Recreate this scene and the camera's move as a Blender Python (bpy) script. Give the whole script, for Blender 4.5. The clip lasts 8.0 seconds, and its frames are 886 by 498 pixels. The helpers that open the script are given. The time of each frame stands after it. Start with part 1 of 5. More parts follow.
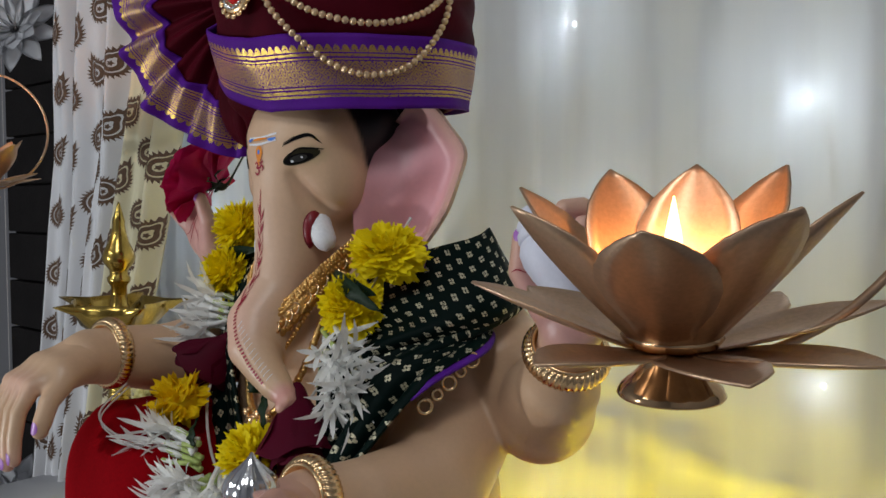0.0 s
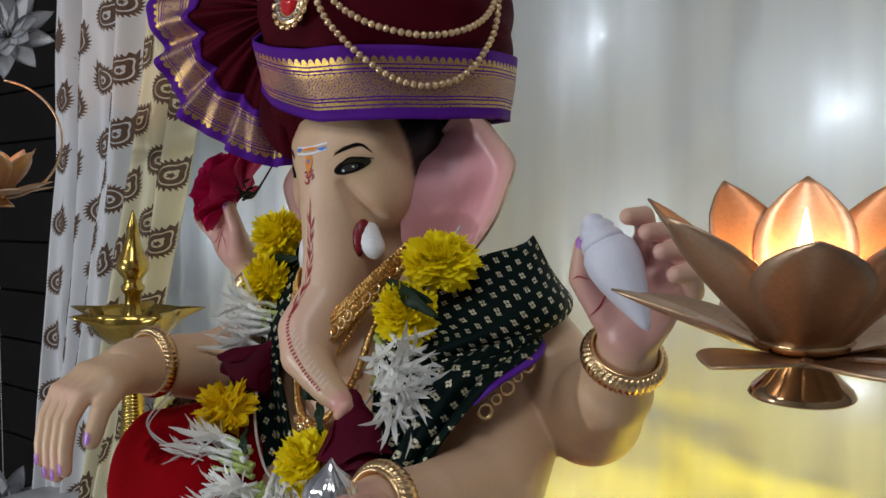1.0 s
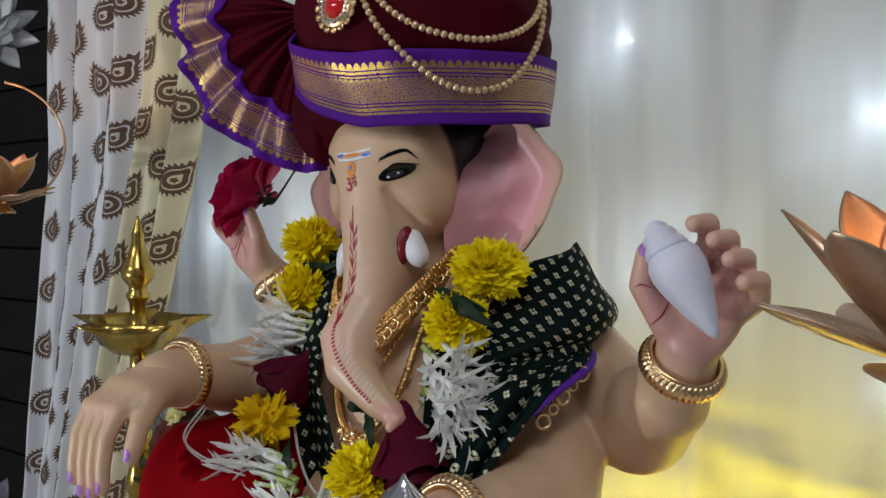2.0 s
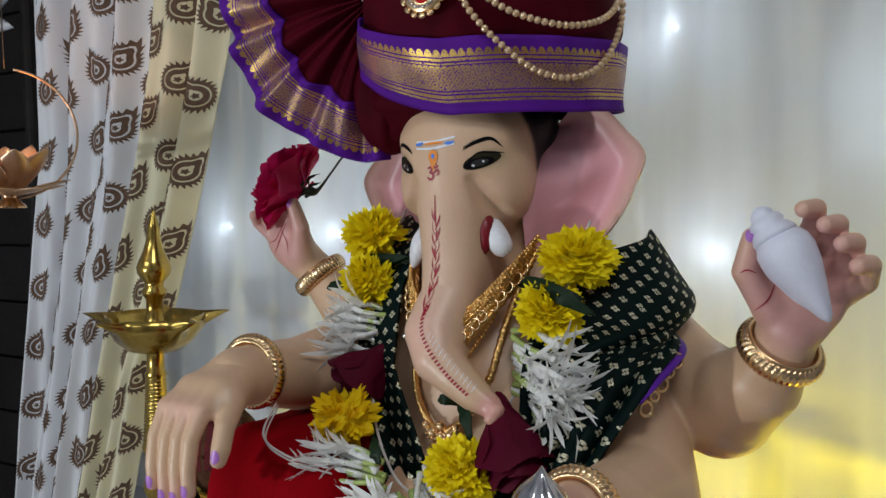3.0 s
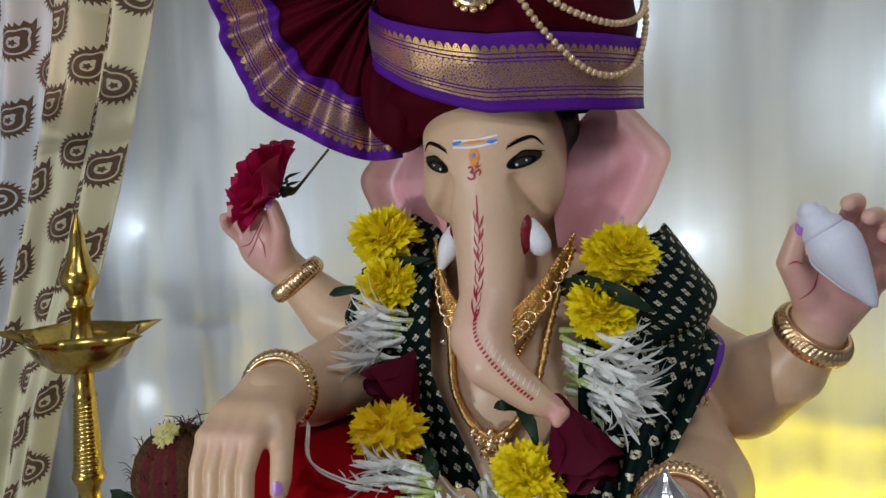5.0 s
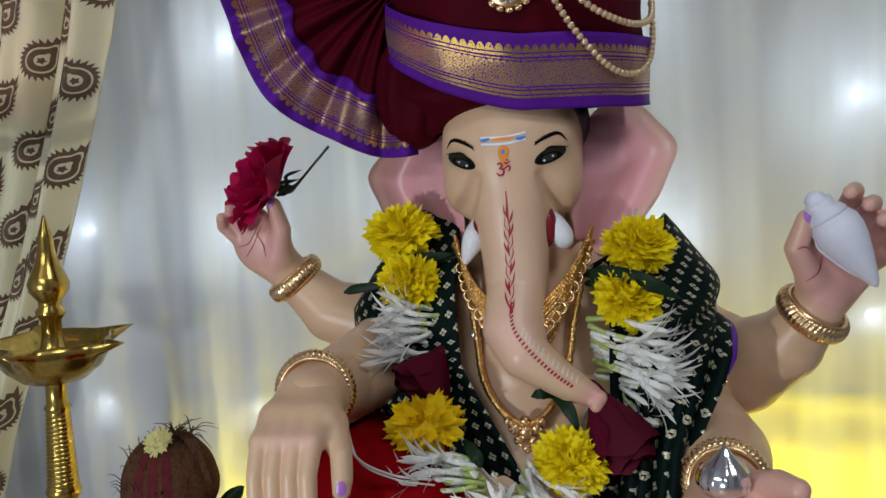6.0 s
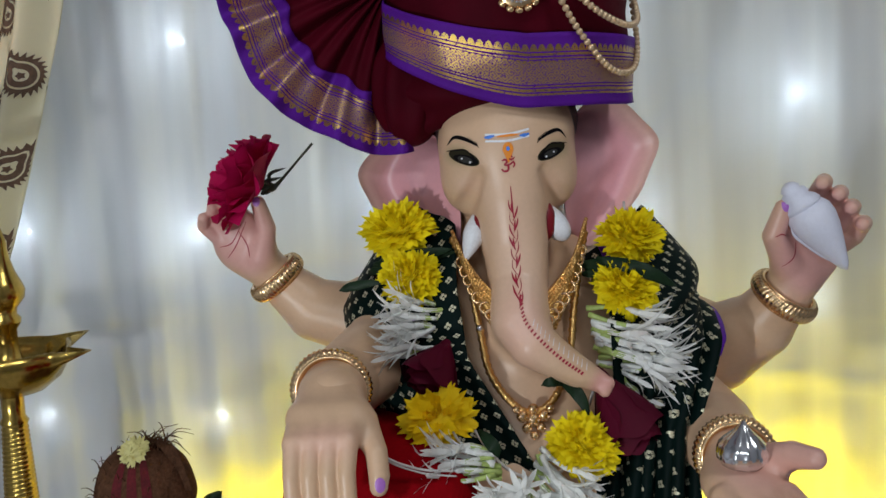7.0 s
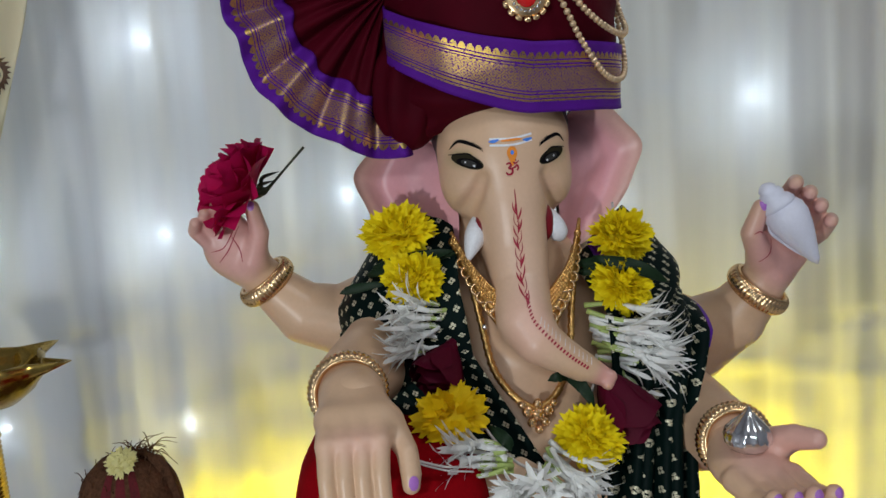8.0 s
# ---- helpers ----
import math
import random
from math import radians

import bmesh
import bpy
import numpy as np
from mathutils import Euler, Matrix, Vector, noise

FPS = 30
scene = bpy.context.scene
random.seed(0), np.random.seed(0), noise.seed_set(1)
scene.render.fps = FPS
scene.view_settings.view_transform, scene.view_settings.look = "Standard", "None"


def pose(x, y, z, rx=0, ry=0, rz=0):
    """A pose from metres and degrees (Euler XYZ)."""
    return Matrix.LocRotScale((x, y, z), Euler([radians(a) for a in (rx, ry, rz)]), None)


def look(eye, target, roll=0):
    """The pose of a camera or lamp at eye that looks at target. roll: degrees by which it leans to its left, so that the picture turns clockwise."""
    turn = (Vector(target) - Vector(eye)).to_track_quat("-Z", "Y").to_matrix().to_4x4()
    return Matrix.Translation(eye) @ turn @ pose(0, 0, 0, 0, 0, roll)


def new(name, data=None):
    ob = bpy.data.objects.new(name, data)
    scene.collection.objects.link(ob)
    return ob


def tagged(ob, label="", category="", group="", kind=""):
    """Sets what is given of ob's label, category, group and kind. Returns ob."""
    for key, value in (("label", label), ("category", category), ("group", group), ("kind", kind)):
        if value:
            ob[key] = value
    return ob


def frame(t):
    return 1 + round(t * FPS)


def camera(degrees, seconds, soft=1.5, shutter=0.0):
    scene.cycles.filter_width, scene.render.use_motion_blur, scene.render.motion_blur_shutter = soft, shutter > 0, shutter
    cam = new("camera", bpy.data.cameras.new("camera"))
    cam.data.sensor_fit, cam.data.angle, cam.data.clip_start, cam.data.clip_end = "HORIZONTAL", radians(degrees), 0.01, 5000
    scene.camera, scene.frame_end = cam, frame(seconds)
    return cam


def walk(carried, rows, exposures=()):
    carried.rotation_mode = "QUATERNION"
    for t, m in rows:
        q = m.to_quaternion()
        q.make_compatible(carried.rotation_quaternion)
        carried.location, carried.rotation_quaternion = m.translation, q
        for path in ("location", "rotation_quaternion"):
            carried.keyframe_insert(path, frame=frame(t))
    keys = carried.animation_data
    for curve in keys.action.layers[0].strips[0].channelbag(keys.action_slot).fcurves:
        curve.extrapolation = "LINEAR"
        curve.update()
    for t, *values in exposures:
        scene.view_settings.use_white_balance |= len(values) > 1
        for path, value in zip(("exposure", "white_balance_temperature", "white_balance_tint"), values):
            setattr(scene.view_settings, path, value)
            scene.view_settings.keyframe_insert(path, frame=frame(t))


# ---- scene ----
cam = camera(55.4, 8.0)
METRES, EYE, TILT, LEAN, TURN = 0.72, 1.15, -3.0, 0.0, 40.0
ROWS = [
    (0.0, 0.0, 0.0, 0.0, -0.0, 0.0, 0.0),
    (0.5, -0.0459, -0.0109, -0.0006, -1.15, 0.26, 0.13),
    (1.0, -0.0912, -0.0144, 0.002, -2.38, 0.4, 0.27),
    (2.5, -0.2469, 0.024, 0.0115, -6.85, 0.19, 1.0),
    (3.0, -0.3366, 0.0399, 0.0119, -9.46, -0.28, 1.49),
    (3.5, -0.4104, 0.0569, 0.0174, -12.24, -0.48, 1.71),
    (4.0, -0.4462, 0.0815, 0.0189, -15.07, -0.72, 1.77),
    (4.5, -0.4943, 0.1084, 0.0298, -18.63, -1.31, 2.48),
    (6.0, -0.7043, 0.1907, 0.0581, -30.64, -3.18, 4.55),
    (6.5, -0.763, 0.2224, 0.0675, -34.58, -3.81, 5.04),
    (7.0, -0.823, 0.256, 0.0734, -38.92, -4.37, 5.41),
    (7.5, -0.8747, 0.289, 0.079, -42.58, -4.81, 5.61),
    (8.0, -0.92, 0.3164, 0.0902, -45.61, -5.15, 5.78),
]
walk(cam, [(t, pose(0.53, 0, EYE, TILT, LEAN, TURN) @ pose(METRES * x, METRES * y, METRES * z, 90 + pitch, roll, yaw)) for t, x, y, z, yaw, pitch, roll in ROWS],
     exposures=[(0.0, 0.02, 6620, 7), (4.0, 0.15, 6380, 6), (8.0, 0.07, 6400, 6)])

# ---- light ----
world = bpy.data.worlds.new("world")
world.use_nodes = True
world.node_tree.nodes["Background"].inputs[0].default_value = (0.6, 0.7, 1.0, 1)
world.node_tree.nodes["Background"].inputs[1].default_value = 0.005
scene.world = world


def area(name, eye, target, watts, sx, sy, color):
    d = bpy.data.lights.new(name, "AREA")
    d.shape, d.size, d.size_y, d.energy, d.color = "RECTANGLE", sx, sy, watts, color
    ob = new(name, d)
    ob.matrix_world = look(eye, target)
    return ob


def point(name, at, watts, radius, color):
    d = bpy.data.lights.new(name, "POINT")
    d.energy, d.shadow_soft_size, d.color = watts, radius, color
    ob = new(name, d)
    ob.location = at
    return ob


# two unseen fill lights added high up: one behind the camera, one at right
area("front_fill", (-0.6, -1.75, 2.15), (0.0, 0.5, 1.1), 8.5, 1.2, 0.12, (0.87, 0.94, 1.0))
area("right_fill", (0.75, -0.55, 2.52), (0.0, 0.4, 1.0), 9.5, 0.5, 0.5, (0.95, 0.97, 1.0))
# a small bulb low beside the shrine
point("low_bulb_glow", (-0.80, -0.80, 0.84), 25, 0.025, (0.92, 0.96, 1.0))

# ---- materials ----
def mat(name, color, rough=0.6, metal=0.0, vary=0.12, scale=60.0, bump=0.15, fine=400.0, sheen=0.0, coat=0.0, sub=0.0, trans=0.0, spec=0.5):
    """A principled surface with two scales of colour variation and a fine bump."""
    m = bpy.data.materials.new(name)
    m.use_nodes = True
    nt = m.node_tree
    b = nt.nodes["Principled BSDF"]
    tc = nt.nodes.new("ShaderNodeTexCoord")
    n1, n2 = nt.nodes.new("ShaderNodeTexNoise"), nt.nodes.new("ShaderNodeTexNoise")
    n1.inputs["Scale"].default_value, n2.inputs["Scale"].default_value = scale, fine
    n1.inputs["Detail"].default_value = 4
    for n in (n1, n2):
        nt.links.new(tc.outputs["Object"], n.inputs["Vector"])
    add = nt.nodes.new("ShaderNodeMath")
    add.operation = "ADD"
    nt.links.new(n1.outputs["Fac"], add.inputs[0])
    nt.links.new(n2.outputs["Fac"], add.inputs[1])
    rng = nt.nodes.new("ShaderNodeMapRange")
    rng.inputs[1].default_value, rng.inputs[2].default_value = 0.6, 1.4
    rng.inputs[3].default_value, rng.inputs[4].default_value = 1 - vary, 1 + vary
    nt.links.new(add.outputs[0], rng.inputs[0])
    mul = nt.nodes.new("ShaderNodeVectorMath")
    mul.operation = "SCALE"
    mul.inputs[0].default_value = color
    nt.links.new(rng.outputs[0], mul.inputs["Scale"])
    nt.links.new(mul.outputs[0], b.inputs["Base Color"])
    b.inputs["Roughness"].default_value, b.inputs["Metallic"].default_value = rough, metal
    b.inputs["Sheen Weight"].default_value, b.inputs["Coat Weight"].default_value = sheen, coat
    b.inputs["Specular IOR Level"].default_value = spec
    if sub:
        b.inputs["Subsurface Weight"].default_value = sub
        b.inputs["Subsurface Radius"].default_value = (0.006, 0.003, 0.002)
        b.inputs["Subsurface Scale"].default_value = 1.0
    if bump:
        bp = nt.nodes.new("ShaderNodeBump")
        bp.inputs["Strength"].default_value, bp.inputs["Distance"].default_value = bump, 0.001
        nt.links.new(n2.outputs["Fac"], bp.inputs["Height"])
        nt.links.new(bp.outputs[0], b.inputs["Normal"])
    if trans:
        t = nt.nodes.new("ShaderNodeBsdfTranslucent")
        nt.links.new(mul.outputs[0], t.inputs["Color"])
        mix = nt.nodes.new("ShaderNodeMixShader")
        mix.inputs[0].default_value = trans
        nt.links.new(b.outputs[0], mix.inputs[1])
        nt.links.new(t.outputs[0], mix.inputs[2])
        nt.links.new(mix.outputs[0], nt.nodes["Material Output"].inputs["Surface"])
    return m


def glow(name, color, strength):
    m = bpy.data.materials.new(name)
    m.use_nodes = True
    b = m.node_tree.nodes["Principled BSDF"]
    b.inputs["Base Color"].default_value = (*color, 1)
    b.inputs["Emission Color"].default_value = (*color, 1)
    b.inputs["Emission Strength"].default_value = strength
    return m


def painted(name, rough=0.38):
    """Statue paint: the pigment is stored point by point, with a faint mottling of the plaster."""
    m = mat(name, (1, 1, 1), rough, vary=0.04, scale=25, bump=0.05, fine=300)
    nt = m.node_tree
    at = nt.nodes.new("ShaderNodeAttribute")
    at.attribute_name = "pigment"
    mul = nt.nodes.new("ShaderNodeVectorMath")
    mul.operation = "MULTIPLY"
    old = [n for n in nt.nodes if n.type == "VECT_MATH" and n.operation == "SCALE"][0]
    nt.links.new(old.outputs[0], mul.inputs[0])
    nt.links.new(at.outputs["Color"], mul.inputs[1])
    nt.links.new(mul.outputs[0], nt.nodes["Principled BSDF"].inputs["Base Color"])
    return m


SKIN = painted("painted_plaster")
BLACK = mat("black_paint", (0.006, 0.005, 0.006), 0.5, spec=0.06)
WHITE = mat("white_paint", (0.8, 0.8, 0.84), 0.4)
RED_PAINT = mat("red_paint", (0.36, 0.006, 0.035), 0.45)
SOCKET = mat("dark_red_paint", (0.20, 0.003, 0.012), 0.4)
BLUE_PAINT = mat("blue_paint", (0.06, 0.22, 0.75), 0.45)
ORANGE_PAINT = mat("orange_paint", (0.85, 0.27, 0.02), 0.45)
NAIL = mat("lilac_paint", (0.42, 0.16, 0.55), 0.35)
CONCH = mat("white_plaster", (0.74, 0.74, 0.86), 0.5, vary=0.04)
MAROON = mat("maroon_cloth", (0.062, 0.0012, 0.007), 0.65, spec=0.06, vary=0.3, scale=30, bump=0.3, fine=1500)
VELVET = mat("maroon_velvet", (0.26, 0.002, 0.006), 0.9, spec=0.03, vary=0.15, scale=25, bump=0.1)
GOLD = mat("gold_plate", (0.84, 0.58, 0.32), 0.26, 1.0, vary=0.15, scale=80, bump=0.1)
ANTIQUE = mat("antique_gold", (0.72, 0.43, 0.15), 0.30, 1.0, vary=0.3, scale=120, bump=0.4, fine=900)
PEARL = mat("gold_pearl", (0.72, 0.52, 0.32), 0.25, 0.55, vary=0.08, coat=0.4)
BRASS = mat("brass", (0.50, 0.34, 0.085), 0.22, 1.0, vary=0.25, scale=40, bump=0.12, fine=250)
COPPER = mat("copper_sheet", (0.62, 0.42, 0.28), 0.40, 0.92, vary=0.14, scale=30, bump=0.1, fine=500)
POLISHED = mat("polished_copper", (0.62, 0.40, 0.22), 0.14, 1.0, vary=0.1, scale=30, bump=0.05)
SILVER = mat("silver_foil", (0.8, 0.8, 0.82), 0.16, 1.0, vary=0.06)
RUBY = mat("red_glass_stone", (0.6, 0.003, 0.004), 0.06, 0.0, coat=1.0, bump=0)
MARIGOLD = mat("marigold_petal", (0.96, 0.78, 0.010), 0.6, spec=0.2, vary=0.14, scale=90, bump=0.1, trans=0.15)
MARIGOLD_DEEP = mat("marigold_petal_deep", (0.93, 0.64, 0.008), 0.6, spec=0.2, vary=0.14, scale=90, bump=0.1, trans=0.15)
TUBEROSE = mat("tuberose_petal", (0.97, 0.97, 0.95), 0.5, vary=0.05, scale=120, bump=0.05, trans=0.25)
STALK = mat("pale_green_stalk", (0.42, 0.52, 0.16), 0.5, vary=0.2)
ROSE = mat("rose_petal", (0.56, 0.006, 0.095), 0.55, spec=0.2, vary=0.3, scale=80, bump=0.1, trans=0.2)
ROSE_DARK = mat("dark_rose_petal", (0.085, 0.002, 0.016), 0.55, spec=0.12, vary=0.3, scale=80, bump=0.1, trans=0.1)
LEAF = mat("leaf", (0.009, 0.024, 0.009), 0.5, spec=0.2, vary=0.3, scale=80)
STEM = mat("stem", (0.03, 0.035, 0.02), 0.6)
WOOD = mat("dark_wood", (0.012, 0.010, 0.010), 0.6, spec=0.15, vary=0.4, scale=18, bump=0.3, fine=120)
WALLPAINT = mat("wall_paint", (0.34, 0.34, 0.37), 0.85, vary=0.04, scale=6, fine=200)
FLOORTILE = mat("floor_tile", (0.25, 0.24, 0.23), 0.3, vary=0.1, scale=8)
CLOTH_WHITE = mat("white_cloth", (0.80, 0.80, 0.83), 0.85, vary=0.06, scale=10, bump=0.2, fine=1800, trans=0.3)
# the cream tint puts yellowish light on the curtain into its colour
CLOTH_YELLOW_LIT = mat("white_cloth_yellow_lit", (0.82, 0.77, 0.57), 0.75, vary=0.06, scale=10, bump=0.2, fine=1800, trans=0.3)
PRINT = mat("brown_block_print", (0.115, 0.066, 0.042), 0.8, vary=0.45, scale=150, bump=0.1, fine=900)
PURPLE = mat("purple_silk", (0.10, 0.012, 0.30), 0.5, spec=0.2, vary=0.2, scale=40, bump=0.2, fine=1500)
COIR = mat("coconut_husk", (0.085, 0.038, 0.02), 0.9, spec=0.1, vary=0.5, scale=60, bump=0.8, fine=300)
KUMKUM = mat("red_powder", (0.10, 0.004, 0.008), 0.9, vary=0.4, scale=120)
WAX = mat("candle_wax", (0.8, 0.45, 0.32), 0.4, trans=0.5, vary=0.05)
PAPER = mat("white_paper", (0.75, 0.75, 0.78), 0.7, vary=0.03, trans=0.2)
WIRE = mat("fine_wire", (0.1, 0.09, 0.08), 0.4, 0.6)
THREAD = mat("white_thread", (0.65, 0.6, 0.58), 0.8)
FLAME = glow("candle_flame", (1.0, 0.60, 0.22), 7.0)
LED = glow("white_diode", (0.76, 0.88, 1.0), 45.0)


# ---- building helpers ----
def bm_new():
    return bmesh.new()


def mesh_of(bm, name, mats, smooth=True):
    me = bpy.data.meshes.new(name)
    bm.to_mesh(me)
    bm.free()
    for m in (mats if isinstance(mats, (list, tuple)) else [mats]):
        me.materials.append(m)
    if smooth:
        for p in me.polygons:
            p.use_smooth = True
    return me


def part(name, bm, material, parent=None, label="", smooth=True):
    ob = new(name, bm if isinstance(bm, bpy.types.Mesh) else mesh_of(bm, name, material, smooth))
    if parent is not None:
        ob.parent = parent
    if label:
        ob["label"] = label
    return ob


def thing(name, at, label, category, group=""):
    ob = new(name)
    ob.empty_display_size = 0.02
    ob.location = at
    return tagged(ob, label, category, group)


def solid(ob, thick, offset=0.0):
    md = ob.modifiers.new("thickness", "SOLIDIFY")
    md.thickness, md.offset = thick, offset
    return ob


def grid(bm, nu, nv, f, uv=None, close_u=False, mat_index=0):
    """A sheet of nu x nv cells over f(u, v), u and v from 0 to 1."""
    vs = [[bm.verts.new(f(i / nu, j / nv)) for j in range(nv + 1)] for i in range(nu if close_u else nu + 1)]
    layer = bm.loops.layers.uv.verify() if uv else None
    for i in range(nu):
        for j in range(nv):
            k = (i + 1) % len(vs)
            fc = bm.faces.new((vs[i][j], vs[k][j], vs[k][j + 1], vs[i][j + 1]))
            fc.material_index = mat_index
            if layer:
                for lp, (a, b) in zip(fc.loops, ((i, j), (i + 1, j), (i + 1, j + 1), (i, j + 1))):
                    lp[layer].uv = uv(a / nu, b / nv)
    return vs


def lathe(bm, profile, n=32, wobble=None, mat_index=0):
    """Turn (radius, height) pairs about z."""
    rings = []
    for r, z in profile:
        ring = []
        for i in range(n):
            a = 2 * math.pi * i / n
            q = r * (wobble(a, z) if wobble else 1)
            ring.append(bm.verts.new((q * math.cos(a), q * math.sin(a), z)))
        rings.append(ring)
    for a, b in zip(rings, rings[1:]):
        for i in range(n):
            bm.faces.new((a[i], a[(i + 1) % n], b[(i + 1) % n], b[i])).material_index = mat_index
    for ring, flip in ((rings[0], True), (rings[-1], False)):
        fc = bm.faces.new(ring[::-1] if flip else ring)
        fc.material_index = mat_index
    return rings


def spline(points, n):
    """n+1 points along a smooth line through the points (any number of coordinates)."""
    p = np.array(points, float)
    p = np.vstack([2 * p[0] - p[1], p, 2 * p[-1] - p[-2]])
    out = []
    for s in np.linspace(0, len(p) - 3 - 1e-9, n + 1):
        i, t = int(s), s - int(s)
        a, b, c, d = p[i:i + 4]
        out.append(0.5 * (2 * b + (c - a) * t + (2 * a - 5 * b + 4 * c - d) * t * t + (3 * b - a - 3 * c + d) * t ** 3))
    return np.array(out)


def tube(bm, points, n=24, sides=10, flat=1.0, mat_index=0, closed=False):
    """A tube along (x, y, z, radius) points."""
    pts = spline(points, n)
    rings, prev = [], None
    for k, q in enumerate(pts):
        c = Vector(q[:3])
        d = Vector(pts[min(k + 1, n)][:3]) - Vector(pts[max(k - 1, 0)][:3])
        d.normalize()
        side = d.orthogonal().normalized() if prev is None else (prev - d * prev.dot(d)).normalized()
        prev = side
        up = d.cross(side)
        rings.append([bm.verts.new(c + (side * math.cos(2 * math.pi * i / sides) + up * math.sin(2 * math.pi * i / sides) * flat) * max(q[3], 1e-5)) for i in range(sides)])
    for a, b in zip(rings, rings[1:]):
        for i in range(sides):
            bm.faces.new((a[i], a[(i + 1) % sides], b[(i + 1) % sides], b[i])).material_index = mat_index
    bm.faces.new(rings[0][::-1]).material_index = mat_index
    bm.faces.new(rings[-1]).material_index = mat_index


def ball(bm, c, r, u=16, v=10, m=None, mat_index=0):
    """An ellipsoid of radii r at c, turned by m."""
    q = Matrix.Translation(c) @ (m or Matrix()) @ Matrix.Diagonal((*(r if hasattr(r, "__len__") else (r, r, r)), 1))
    for v0 in bmesh.ops.create_uvsphere(bm, u_segments=u, v_segments=v, radius=1, matrix=q)["verts"]:
        for fc in v0.link_faces:
            fc.material_index = mat_index


def box(bm, c, s, bevel=0.0, mat_index=0):
    vs = bmesh.ops.create_cube(bm, size=1, matrix=Matrix.Translation(c) @ Matrix.Diagonal((*s, 1)))["verts"]
    if bevel:
        es = list({e for v0 in vs for e in v0.link_edges})
        bmesh.ops.bevel(bm, geom=es, offset=bevel, segments=2, profile=0.5, affect="EDGES")

# ---- setting: a small room with a draped shrine corner ----
TABLE = 0.70


def slab(name, c, s, material, label, category="wall"):
    bm = bm_new()
    box(bm, c, s)
    return tagged(part(name, bm, material, smooth=False), label, category, kind="structure")


slab("floor", (-0.2, -0.4, -0.05), (3.6, 3.9, 0.1), FLOORTILE, "pale tiled floor of the room", "floor")
slab("ceiling", (-0.2, -0.4, 2.65), (3.6, 3.9, 0.1), WALLPAINT, "plain white painted ceiling", "ceiling")
slab("wall_north", (-0.2, 1.25, 1.3), (3.4, 0.1, 2.6), WALLPAINT, "plain painted wall behind the draped backdrop")
slab("wall_south", (-0.2, -2.05, 1.3), (3.4, 0.1, 2.6), WALLPAINT, "plain painted wall opposite the shrine")
slab("wall_west", (-1.95, -0.4, 1.3), (0.1, 3.9, 2.6), WALLPAINT, "plain painted side wall")
slab("wall_east", (1.45, -0.4, 1.3), (0.1, 3.9, 2.6), WALLPAINT, "plain painted side wall")

# dark panelled cabinet front behind the curtain's outer edge
cab = thing("wood_cabinet", (-1.465, 0.95, 0.0), "dark wooden cabinet with horizontal plank front", "cabinet")
bm = bm_new()
box(bm, (0, 0.04, 1.1), (0.5, 0.06, 2.2))
part("body", bm, WOOD, cab, smooth=False)
for i in range(18):
    bm = bm_new()
    box(bm, (0, 0, 0.06 + i * 0.12), (0.5, 0.018, 0.115), 0.003)
    part("plank", bm, WOOD, cab, smooth=False)
bm = bm_new()
box(bm, (-1.165, 0.93, 1.1), (0.085, 0.05, 2.2), 0.004)
box(bm, (-1.105, 0.945, 1.1), (0.03, 0.04, 2.2), 0.004)
tagged(part("trim", bm, WALLPAINT, smooth=False), "pale painted door frame beside the dark cabinet", "trim", kind="structure")

# shrine table with its white cover
bm = bm_new()
box(bm, (-0.1, 0.55, TABLE - 0.02), (1.5, 0.72, 0.04), 0.006)
table = tagged(part("shrine_table", bm, WOOD, smooth=False), "low wooden shrine table under a white cover", "table")
for x in (-0.8, 0.6):
    for y in (0.22, 0.88):
        bm = bm_new()
        box(bm, (x, y, (TABLE - 0.04) / 2), (0.06, 0.06, TABLE - 0.04), 0.004)
        part("leg", bm, WOOD, table, smooth=False)
bm = bm_new()


def cover(u, v):
    a = 2 * math.pi * u
    cx, cy = math.cos(a), math.sin(a)
    k = 1 / max(abs(cx), abs(cy))
    x, y = 0.76 * cx * k, 0.37 * cy * k
    if v < 0.5:
        return (-0.1 + x * v * 2, 0.55 + y * v * 2, TABLE + 0.003)
    d = (v - 0.5) * 2
    f = 1.004 + 0.02 * d * (1 + math.sin(a * 34))
    return (-0.1 + x * f, 0.55 + y * f, TABLE + 0.003 - 0.5 * d)


grid(bm, 240, 12, cover, close_u=True)
tagged(part("table_cover", bm, CLOTH_WHITE), "white cloth cover hanging from the shrine table", "tablecloth")


